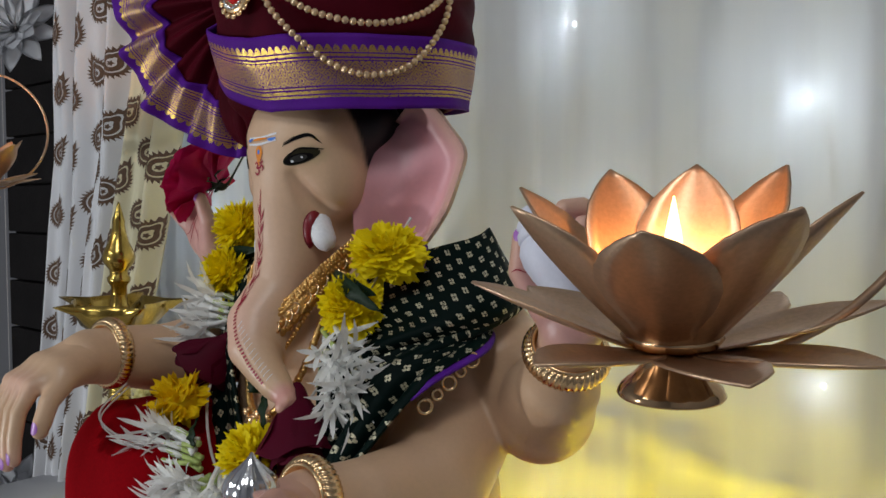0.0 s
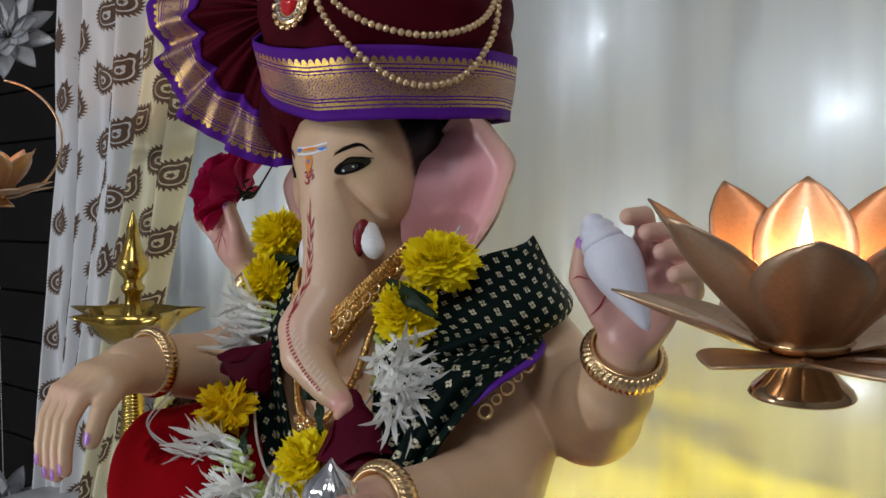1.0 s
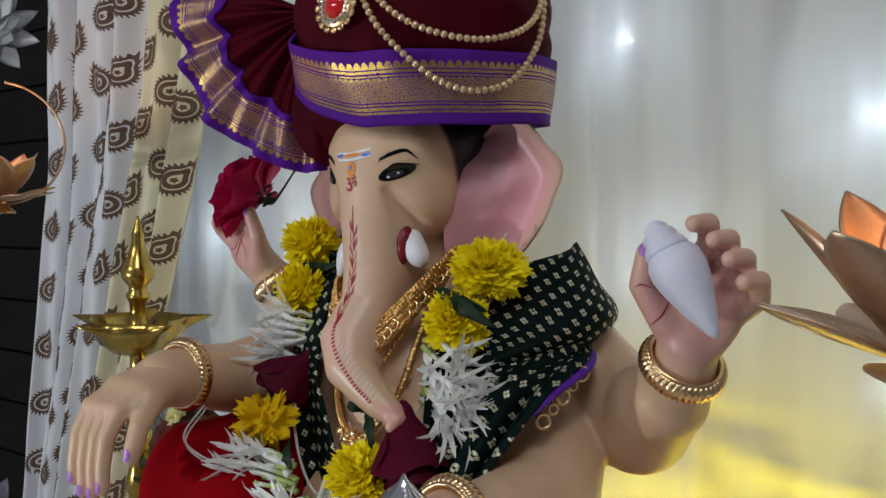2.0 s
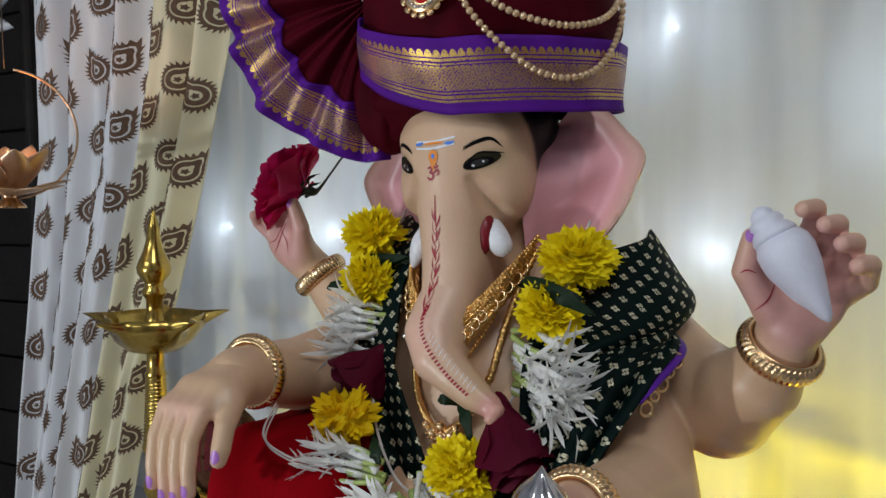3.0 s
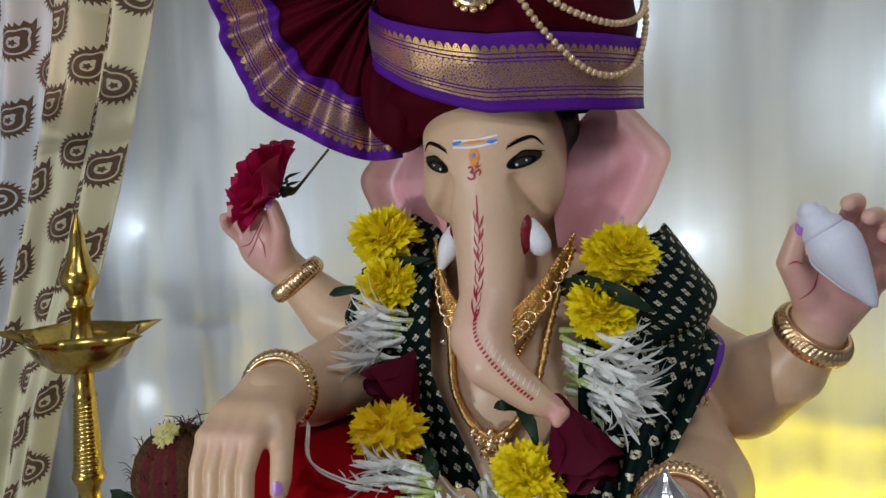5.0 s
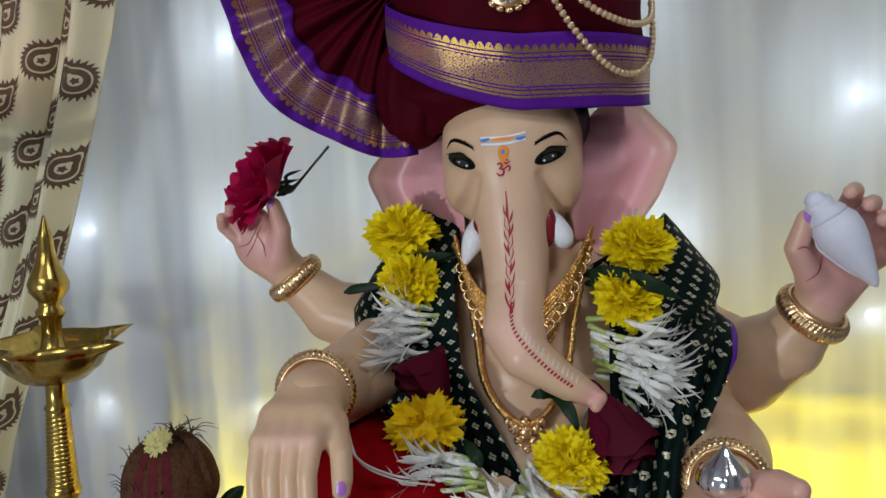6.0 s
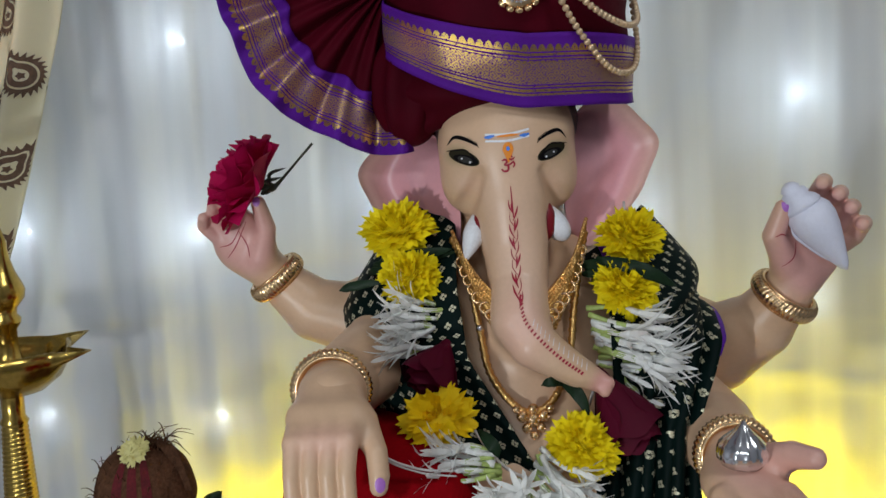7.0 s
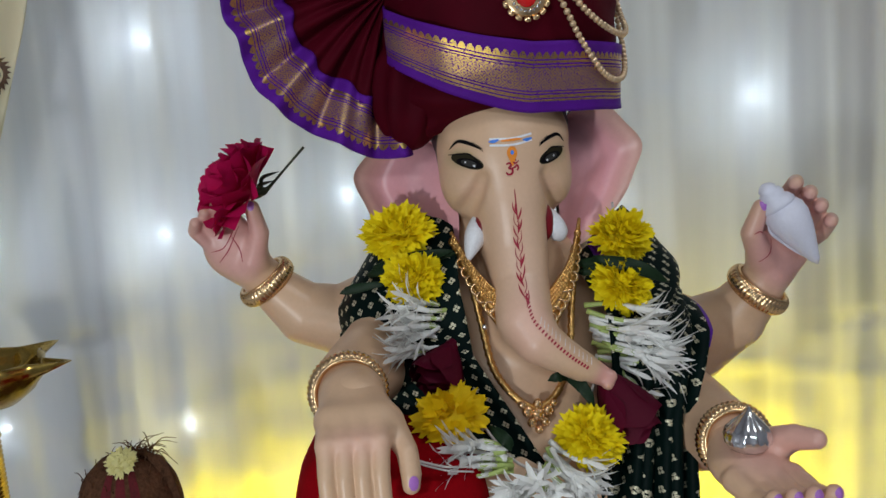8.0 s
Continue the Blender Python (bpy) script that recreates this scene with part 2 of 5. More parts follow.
# backdrop of sheer white cloth with diodes and a yellow strip behind it
def sheer():
    m = bpy.data.materials.new("sheer_white_cloth")
    m.use_nodes = True
    nt = m.node_tree
    out = nt.nodes["Material Output"]
    b = nt.nodes["Principled BSDF"]
    b.inputs["Base Color"].default_value = (0.84, 0.84, 0.85, 1)
    b.inputs["Roughness"].default_value = 0.7
    tc = nt.nodes.new("ShaderNodeTexCoord")
    mp = nt.nodes.new("ShaderNodeMapping")
    mp.inputs["Scale"].default_value = (110, 110, 5)
    nz = nt.nodes.new("ShaderNodeTexNoise")
    nz.inputs["Scale"].default_value, nz.inputs["Detail"].default_value = 1.0, 3
    nt.links.new(tc.outputs["Object"], mp.inputs[0])
    nt.links.new(mp.outputs[0], nz.inputs["Vector"])
    rng = nt.nodes.new("ShaderNodeMapRange")
    rng.inputs[1].default_value, rng.inputs[2].default_value = 0.3, 0.7
    rng.inputs[3].default_value, rng.inputs[4].default_value = 0.50, 0.74
    nt.links.new(nz.outputs["Fac"], rng.inputs[0])
    tl = nt.nodes.new("ShaderNodeBsdfTranslucent")
    tl.inputs["Color"].default_value = (0.92, 0.92, 0.92, 1)
    tp = nt.nodes.new("ShaderNodeBsdfTransparent")
    m1, m2 = nt.nodes.new("ShaderNodeMixShader"), nt.nodes.new("ShaderNodeMixShader")
    nt.links.new(rng.outputs[0], m1.inputs[0])
    nt.links.new(b.outputs[0], m1.inputs[1])
    nt.links.new(tl.outputs[0], m1.inputs[2])
    m2.inputs[0].default_value = 0.08
    nt.links.new(m1.outputs[0], m2.inputs[1])
    nt.links.new(tp.outputs[0], m2.inputs[2])
    nt.links.new(m2.outputs[0], out.inputs["Surface"])
    return m


SHEER = sheer()
BACK = 0.705


def drape(x, z):
    """Depth of the backdrop's soft vertical folds."""
    s = 0.0045 * math.sin(x * 41 + 1.3 * math.sin(z * 3)) + 0.003 * math.sin(x * 97 + 2.0 + z * 1.7) + 0.003 * noise.noise((x * 60, 0, z * 2))
    crease = -0.006 * math.exp(-((z - 0.985 + 0.02 * math.sin(x * 5)) / 0.004) ** 2)
    crease += 0.005 * math.exp(-((z - 0.93 + 0.16 * (x - 0.25)) / 0.005) ** 2) * (x > 0.1) - 0.004 * math.exp(-((z - 1.06 - 0.10 * (x + 0.3)) / 0.006) ** 2) * (x < 0)
    crease += 0.006 * noise.noise((x * 22, 9, z * 26)) * max(0, min(1, (1.0 - z) / 0.08))
    return BACK - 0.085 * x + s + crease + 0.005 * noise.noise((x * 7, 3, z * 5))


bm = bm_new()
grid(bm, 420, 130, lambda u, v: (-1.02 + 1.72 * u, drape(-1.02 + 1.72 * u, 0.66 + 1.3 * v), 0.66 + 1.3 * v))
back = tagged(part("backdrop_curtain", bm, SHEER), "sheer white backdrop cloth with soft vertical folds", "curtain")
bm = bm_new()
tube(bm, [(-1.10, BACK + 0.1085, 1.975, 0.012), (-0.16, BACK + 0.0286, 1.975, 0.012), (0.78, BACK - 0.0513, 1.975, 0.012)], 12, 12)
for x in (-1.09, 0.77):
    tube(bm, [(x, BACK + 0.015 - 0.085 * x, 0.0, 0.011), (x, BACK + 0.015 - 0.085 * x, 1.0, 0.011), (x, BACK + 0.015 - 0.085 * x, 1.98, 0.011)], 8, 12)
tagged(part("backdrop_frame", bm, WOOD, smooth=False), "wooden frame that carries the backdrop cloth", "frame")

LEDS = [(0.098, 1.324), (0.323, 1.232), (0.139, 1.104), (-0.353, 1.336), (-0.563, 1.126), (-0.342, 0.893), (-0.140, 1.150),
        (0.338, 1.008), (-0.352, 1.117), (-0.75, 1.25), (-0.56, 0.90), (0.10, 0.845)]
lights = thing("string_lights", (0, 0.756, 1.1), "string of small white diodes behind the sheer cloth", "string lights")
for x, z in LEDS:
    bm = bm_new()
    ball(bm, (x, drape(x, z) + 0.012 - 0.756, z - 1.1), 0.0022, 10, 8)
    part("diode", bm, LED, lights)
    point("diode_glow", (x, drape(x, z) + 0.075, z), 0.185 if z > 1.02 else 0.06, 0.010, (0.72, 0.84, 1.0))
bm = bm_new()
order = sorted(LEDS)
tube(bm, [(x, drape(x, z) + 0.020 - 0.756, z - 1.1, 0.001) for x, z in order], 160, 6)
part("cable", bm, WIRE, lights)
# yellow strip lamp lying behind the cloth
strip = thing("strip_lamp", (0, 0.80, TABLE + 0.008), "yellow glowing strip lamp lying behind the cloth", "lamp")
bm = bm_new()
box(bm, (-0.02, 0.0, 0.0), (1.0, 0.02, 0.016), 0.003)
part("housing", bm, WALLPAINT, strip, smooth=False)
for x, w in ((0.26, 0.80), (-0.20, 0.52)):
    area("strip_lamp_glow", (x, 0.79, 0.735), (x, 0.61, 1.02), 1.5 * w, 0.34, 0.02, (1.0, 0.80, 0.01))

# ---- the statue: blended solids, turned into one skin ----
class Solid:
    """A field of blended round solids on a fine grid."""

    def __init__(self, lo, hi, step):
        self.lo, self.step = np.array(lo, float), step
        self.n = np.ceil((np.array(hi) - lo) / step).astype(int) + 1
        self.d = np.full(self.n, 0.05, np.float32)

    def zone(self, lo, hi):
        a = np.clip(np.floor((np.array(lo) - self.lo) / self.step).astype(int), 0, self.n - 1)
        b = np.clip(np.ceil((np.array(hi) - self.lo) / self.step).astype(int) + 1, 1, self.n)
        ax = [self.lo[i] + self.step * np.arange(a[i], b[i]) for i in range(3)]
        return tuple(slice(a[i], b[i]) for i in range(3)), np.meshgrid(*ax, indexing="ij")

    def join(self, sl, d, k):
        o = self.d[sl]
        h = np.clip(0.5 + 0.5 * (o - d) / k, 0, 1)
        self.d[sl] = o * (1 - h) + d * h - k * h * (1 - h)

    def egg(self, c, r, k=0.012, m=None):
        r, c = np.array(r, float), np.array(c, float)
        sl, (x, y, z) = self.zone(c - r.max() - 0.03, c + r.max() + 0.03)
        p = np.stack([x - c[0], y - c[1], z - c[2]], -1)
        if m is not None:
            p = p @ np.array(m.to_3x3())
        k0 = np.linalg.norm(p / r, axis=-1)
        k1 = np.linalg.norm(p / (r * r), axis=-1)
        self.join(sl, k0 * (k0 - 1) / np.maximum(k1, 1e-6), k)

    def limb(self, pts, k=0.012):
        """A chain of round cones through (x, y, z, r)."""
        best, pts = None, np.array(pts, float)
        rm = pts[:, 3].max() + 0.03
        sl, (x, y, z) = self.zone(pts[:, :3].min(0) - rm, pts[:, :3].max(0) + rm)
        p = np.stack([x, y, z], -1)
        for a, b in zip(pts, pts[1:]):
            ab = b[:3] - a[:3]
            t = np.clip(((p - a[:3]) @ ab) / (ab @ ab), 0, 1)
            d = np.linalg.norm(p - a[:3] - t[..., None] * ab, axis=-1) - (a[3] + t * (b[3] - a[3]))
            best = d if best is None else np.minimum(best, d)
        self.join(sl, best, k)

    def cut(self, pts, k=0.006):
        """Carves a groove along (x, y, z, r)."""
        keep = self.d.copy()
        self.d = np.full(self.n, 0.05, np.float32)
        self.limb(pts, 0.001)
        a, b = keep, -self.d
        h = np.clip(0.5 - 0.5 * (a - b) / k, 0, 1)
        self.d = np.where(self.d < 0.02, a * (1 - h) + b * h + k * h * (1 - h), keep).astype(np.float32)

    def skin(self):
        """The surface as vertices and quads (surface nets)."""
        d = self.d
        s = d < 0
        c8 = [d[i:d.shape[0] - 1 + i, j:d.shape[1] - 1 + j, k:d.shape[2] - 1 + k] for i in (0, 1) for j in (0, 1) for k in (0, 1)]
        ins = sum((c < 0).astype(np.int8) for c in c8)
        cell = np.argwhere((ins > 0) & (ins < 8))
        idx = np.full(ins.shape, -1, np.int32)
        idx[tuple(cell.T)] = np.arange(len(cell))
        val = np.stack([c[tuple(cell.T)] for c in c8], 1)
        off = np.array([(i, j, k) for i in (0, 1) for j in (0, 1) for k in (0, 1)], float)
        acc, cnt = np.zeros((len(cell), 3)), np.zeros(len(cell))
        for a in range(8):
            for b in range(a + 1, 8):
                if abs(off[a] - off[b]).sum() == 1:
                    va, vb = val[:, a], val[:, b]
                    hit = (va < 0) != (vb < 0)
                    t = np.where(hit, va / np.where(hit, va - vb, 1), 0)
                    acc += hit[:, None] * (off[a] + t[:, None] * (off[b] - off[a]))
                    cnt += hit
        verts = self.lo + self.step * (cell + acc / cnt[:, None])
        quads = []
        for ax in range(3):
            e = [slice(1, -1)] * 3
            e[ax] = slice(0, -1)
            f = list(e)
            f[ax] = slice(1, None)
            sa, sb = s[tuple(e)], s[tuple(f)]
            at = np.argwhere(sa != sb) + [0 if i == ax else 1 for i in range(3)]
            u, v = [(1, 2), (2, 0), (0, 1)][ax]
            du, dv = np.eye(3, dtype=int)[u], np.eye(3, dtype=int)[v]
            q = np.stack([idx[tuple((at - o).T)] for o in (du + dv, dv, 0 * du, du)], 1)
            flip = ~s[tuple(at.T)]
            q[flip] = q[flip][:, ::-1]
            quads.append(q)
        return verts, np.vstack(quads)


body = Solid((-0.30, 0.23, 0.84), (0.32, 0.66, 1.30), 0.0026)
# head, brow, cheeks
body.egg((-0.002, 0.480, 1.200), (0.056, 0.058, 0.066))
body.egg((-0.003, 0.462, 1.192), (0.048, 0.043, 0.052), 0.02)
for s in (-1, 1):
    body.egg((-0.002 + s * 0.034, 0.460, 1.166), (0.021, 0.026, 0.026), 0.012)
    body.egg((-0.002 + s * 0.030, 0.447, 1.207), (0.018, 0.012, 0.008), 0.012)
# trunk
body.limb([(-0.003, 0.449, 1.190, 0.028), (-0.003, 0.443, 1.150, 0.029), (-0.001, 0.440, 1.115, 0.0265), (0.000, 0.431, 1.084, 0.0235), (-0.003, 0.4085, 1.058, 0.0225),
           (0.006, 0.398, 1.041, 0.0190), (0.023, 0.394, 1.029, 0.0150), (0.040, 0.392, 1.018, 0.0122), (0.052, 0.391, 1.012, 0.009), (0.057, 0.389, 1.009, 0.007)], 0.014)
body.limb([(-0.002, 0.464, 1.140, 0.025), (-0.001, 0.457, 1.095, 0.0215), (-0.001, 0.440, 1.070, 0.0185), (0.002, 0.420, 1.052, 0.0165)], 0.014)
body.egg((0.0605, 0.3865, 1.0105), (0.0052, 0.0052, 0.0048), 0.003)
body.egg((0.0570, 0.3835, 1.0045), (0.0048, 0.0050, 0.0045), 0.003)
# neck and trunk of the body
body.limb([(0, 0.505, 1.15, 0.045), (0, 0.515, 1.07, 0.055)], 0.02)
body.egg((0, 0.530, 1.03), (0.118, 0.070, 0.095), 0.025)
body.egg((0, 0.515, 0.975), (0.112, 0.100, 0.11), 0.03)
body.egg((0, 0.505, 0.90), (0.135, 0.125, 0.09), 0.03)
# rear arms
body.limb([(-0.09, 0.545, 1.060, 0.038), (-0.150, 0.550, 1.040, 0.034), (-0.185, 0.548, 1.050, 0.0295), (-0.216, 0.544, 1.080, 0.021), (-0.229, 0.535, 1.098, 0.0185)], 0.014)
body.limb([(0.09, 0.550, 1.060, 0.042), (0.145, 0.545, 1.010, 0.043), (0.182, 0.530, 0.996, 0.0405), (0.214, 0.502, 1.022, 0.030), (0.232, 0.486, 1.052, 0.022), (0.238, 0.479, 1.066, 0.020)], 0.014)
# front arms
body.limb([(-0.08, 0.520, 1.055, 0.040), (-0.120, 0.475, 1.022, 0.036), (-0.146, 0.420, 1.012, 0.031), (-0.144, 0.365, 1.022, 0.025), (-0.140, 0.340, 1.024, 0.022)], 0.016)
body.limb([(0.08, 0.535, 1.03, 0.044), (0.122, 0.496, 0.970, 0.044), (0.147, 0.436, 0.947, 0.041), (0.147, 0.375, 0.958, 0.029), (0.139, 0.335, 0.966, 0.022)], 0.005)
for s in (-1, 1):
    body.egg((s * 0.050, 0.496, 1.214), (0.011, 0.020, 0.020), 0.010)
# grooves under the cheeks
for s in (-1, 1):
    body.cut([(-0.002 + s * 0.026, 0.424, 1.172, 0.004), (-0.002 + s * 0.032, 0.432, 1.156, 0.0065), (-0.002 + s * 0.041, 0.444, 1.143, 0.0075), (-0.002 + s * 0.050, 0.458, 1.134, 0.006)])
SV, SQ = body.skin()


def hand(lo, hi):
    return Solid(lo, hi, 0.0014)


def merge(h):
    """Adds one finely stepped hand to the skin."""
    global SV, SQ
    v, q = h.skin()
    SQ = np.vstack([SQ, q + len(SV)])
    SV = np.vstack([SV, v])


# raised hand with the rose
h = hand((-0.30, 0.485, 1.07), (-0.19, 0.565, 1.18))
h.limb([(-0.216, 0.544, 1.080, 0.0205), (-0.229, 0.535, 1.098, 0.0185)], 0.008)
h.egg((-0.243, 0.526, 1.118), (0.027, 0.0125, 0.030), 0.012, pose(0, 0, 0, 12, 0, 0) @ pose(0, 0, 0, 0, -28, 0))
h.limb([(-0.226, 0.522, 1.108, 0.011), (-0.218, 0.513, 1.133, 0.0085), (-0.222, 0.507, 1.156, 0.0066)], 0.007)
for i, (x, z) in enumerate(((-0.2745, 1.140), (-0.2655, 1.149), (-0.2560, 1.154), (-0.2470, 1.157))):
    h.limb([(-0.262 + i * 0.009, 0.523, 1.124 + i * 0.005, 0.0075), (x, 0.514, z - 0.002, 0.0058), (x + 0.003, 0.505, z + 0.006, 0.0050)], 0.003)
merge(h)
# raised hand behind the conch
h = hand((0.19, 0.43, 1.03), (0.31, 0.51, 1.18))
h.limb([(0.232, 0.486, 1.052, 0.0215), (0.238, 0.479, 1.066, 0.020)], 0.008)
h.egg((0.246, 0.474, 1.090), (0.029, 0.014, 0.031), 0.012, pose(0, 0, 0, 8, 25, 0))
h.limb([(0.226, 0.468, 1.083, 0.012), (0.213, 0.459, 1.106, 0.0092), (0.2185, 0.452, 1.129, 0.0070)], 0.007)
for i, (x, z) in enumerate(((0.2560, 1.152), (0.2690, 1.142), (0.2790, 1.130), (0.2880, 1.116))):
    h.limb([(0.240 + i * 0.010, 0.478, 1.108 - i * 0.006, 0.0088), (x - 0.003, 0.472, z - 0.016, 0.0074), (x, 0.462, z - 0.004, 0.0068), (x - 0.006, 0.451, z - 0.004, 0.0056)], 0.003)
merge(h)
# hand resting on the bolster
h = hand((-0.19, 0.255, 0.93), (-0.08, 0.375, 1.06))
h.limb([(-0.146, 0.366, 1.024, 0.0225), (-0.143, 0.345, 1.025, 0.0205)], 0.008)
for i in range(4):
    x = -0.1610 + i * 0.0118
    z1 = (0.958, 0.950, 0.950, 0.956)[i]
    h.limb([(-0.150 + i * 0.0045, 0.345, 1.026, 0.0150), (-0.158 + i * 0.0115, 0.312, 1.0195, 0.0105)], 0.009)
    h.limb([(-0.158 + i * 0.0115, 0.312, 1.0195, 0.0095), (x, 0.290, 1.010, 0.0075)], 0.006)
    h.limb([(x, 0.290, 1.010, 0.0068), (x - 0.0005, 0.279, 0.992, 0.0059), (x, 0.275, 0.972, 0.0056), (x + 0.001, 0.274, z1, 0.0050)], 0.0016)
h.limb([(-0.135, 0.335, 1.018, 0.014), (-0.117, 0.312, 1.014, 0.0095), (-0.108, 0.294, 1.000, 0.0074), (-0.1065, 0.288, 0.986, 0.0070), (-0.107, 0.286, 0.979, 0.0060)], 0.008)
merge(h)
# open hand with the offering
h = hand((0.09, 0.225, 0.93), (0.20, 0.36, 1.01))
h.limb([(0.140, 0.345, 0.966, 0.0222), (0.137, 0.325, 0.965, 0.0205)], 0.008)
h.egg((0.133, 0.300, 0.961), (0.028, 0.034, 0.0145), 0.012, pose(0, 0, 0, 8, 0, 0))
for i in range(4):
    x = 0.116 + i * 0.0135
    h.limb([(x - 0.002, 0.283, 0.960, 0.0090), (x + 0.003, 0.262, 0.9555, 0.0074), (x + 0.005, 0.246, 0.958, 0.0066), (x + 0.004, 0.240, 0.965, 0.0056)], 0.003)
h.limb([(0.150, 0.315, 0.970, 0.013), (0.162, 0.293, 0.983, 0.0094), (0.170, 0.278, 0.986, 0.0070)], 0.008)
merge(h)


def blend(col, to, w):
    return col * (1 - w[:, None]) + np.array(to) * w[:, None]


def near(c, r, soft=1.0):
    """1 at the middle of the egg, 0 from its edge on."""
    q = np.linalg.norm((SV - np.array(c)) / np.array(r), axis=1)
    w = np.clip((1 - q) / soft, 0, 1)
    return w * w * (3 - 2 * w)


PEACH, PINK, HAIR = (0.68, 0.445, 0.285), (0.70, 0.35, 0.34), (0.012, 0.010, 0.012)
pig = np.tile(np.array(PEACH), (len(SV), 1))
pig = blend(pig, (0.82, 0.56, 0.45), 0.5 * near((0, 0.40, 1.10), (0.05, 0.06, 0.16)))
pig = blend(pig, PINK, 0.75 * near((-0.245, 0.505, 1.125), (0.05, 0.03, 0.06), 0.5))
pig = blend(pig, PINK, 0.8 * near((0.248, 0.455, 1.10), (0.055, 0.03, 0.07), 0.5))
pig = blend(pig, PINK, 0.6 * near((0.145, 0.27, 0.985), (0.06, 0.08, 0.03), 0.6))
pig = blend(pig, (0.66, 0.30, 0.28), 0.8 * near((0.056, 0.388, 1.010), (0.016, 0.016, 0.016), 0.6))
for c, r in (((-0.002, 0.39, 1.055), (0.03, 0.03, 0.05)), ((-0.14, 0.285, 1.012), (0.04, 0.02, 0.02)), ((-0.14, 0.27, 0.955), (0.05, 0.03, 0.02)), ((0.18, 0.54, 0.955), (0.05, 0.05, 0.04)), ((0.05, 0.45, 1.125), (0.03, 0.04, 0.03))):
    pig = blend(pig, (0.82, 0.46, 0.38), 0.55 * near(c, r, 1.0))
for s in (-1, 1):
    pig = blend(pig, (0.30, 0.27, 0.12), 0.75 * near((-0.004 + s * 0.0345, 0.445, 1.1885), (0.019, 0.03, 0.0135), 0.7))
    pig = blend(pig, (0.78, 0.50, 0.36), 0.5 * near((-0.002 + s * 0.033, 0.44, 1.165), (0.018, 0.03, 0.014), 0.8))
# black hair behind the temples
hair = np.clip((SV[:, 1] - 0.452 - 0.35 * np.maximum(0, 1.235 - SV[:, 2])) / 0.005, 0, 1) * np.clip((SV[:, 2] - 1.176) / 0.006, 0, 1) * (np.abs(SV[:, 0]) < 0.090)
pig = blend(pig, HAIR, hair)
bm = bm_new()
statue_mesh = bpy.data.meshes.new("statue")
statue_mesh.from_pydata(SV.tolist(), [], SQ.tolist())
bm.from_mesh(statue_mesh)
bpy.data.meshes.remove(statue_mesh)
bmesh.ops.recalc_face_normals(bm, faces=bm.faces)
layer = bm.verts.layers.float_color.new("pigment")
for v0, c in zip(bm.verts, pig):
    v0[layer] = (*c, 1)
from mathutils.bvhtree import BVHTree
TREE = BVHTree.FromBMesh(bm)
DEPTH = [0.45]


def on_face(x, z, lift=0.0005):
    """The point of the statue met from the front at x, z."""
    hit = TREE.ray_cast(Vector((x, 0.2, z)), Vector((0, 1, 0)))
    if hit[0]:
        DEPTH[0] = hit[0].y
        return Vector((x, hit[0].y - lift, z))
    return TREE.find_nearest(Vector((x, DEPTH[0], z)))[0] + Vector((0, -lift, 0))


def stroke(pts, widths, mi, lift=0.0005, n=16):
    """A brush line painted on the front of the statue along (x, z) points."""
    q = spline([(x, z, w) for (x, z), w in zip(pts, widths)], n)
    row = []
    for k in range(n + 1):
        d = q[min(k + 1, n)][:2] - q[max(k - 1, 0)][:2]
        d = d / (np.linalg.norm(d) + 1e-9)
        m, h = q[k][:2], max(q[k][2], 0.0001) / 2
        row.append([bm.verts.new(on_face(m[0] - d[1] * h * s, m[1] + d[0] * h * s, lift)) for s in (-1, 0, 1)])
    for a, b in zip(row, row[1:]):
        for i in (0, 1):
            bm.faces.new((a[i], a[i + 1], b[i + 1], b[i])).material_index = mi


def blot(cx, cz, f, mi, lift=0.0005, n=28, rings=4):
    """A filled painted spot whose outline is f(angle) -> (dx, dz)."""
    mid = bm.verts.new(on_face(cx, cz, lift))
    prev = None
    for r in range(1, rings + 1):
        ring = [bm.verts.new(on_face(cx + f(2 * math.pi * i / n)[0] * r / rings, cz + f(2 * math.pi * i / n)[1] * r / rings, lift)) for i in range(n)]
        for i in range(n):
            j = (i + 1) % n
            fc = bm.faces.new((mid, ring[i], ring[j])) if prev is None else bm.faces.new((prev[i], ring[i], ring[j], prev[j]))
            fc.material_index = mi
        prev = ring


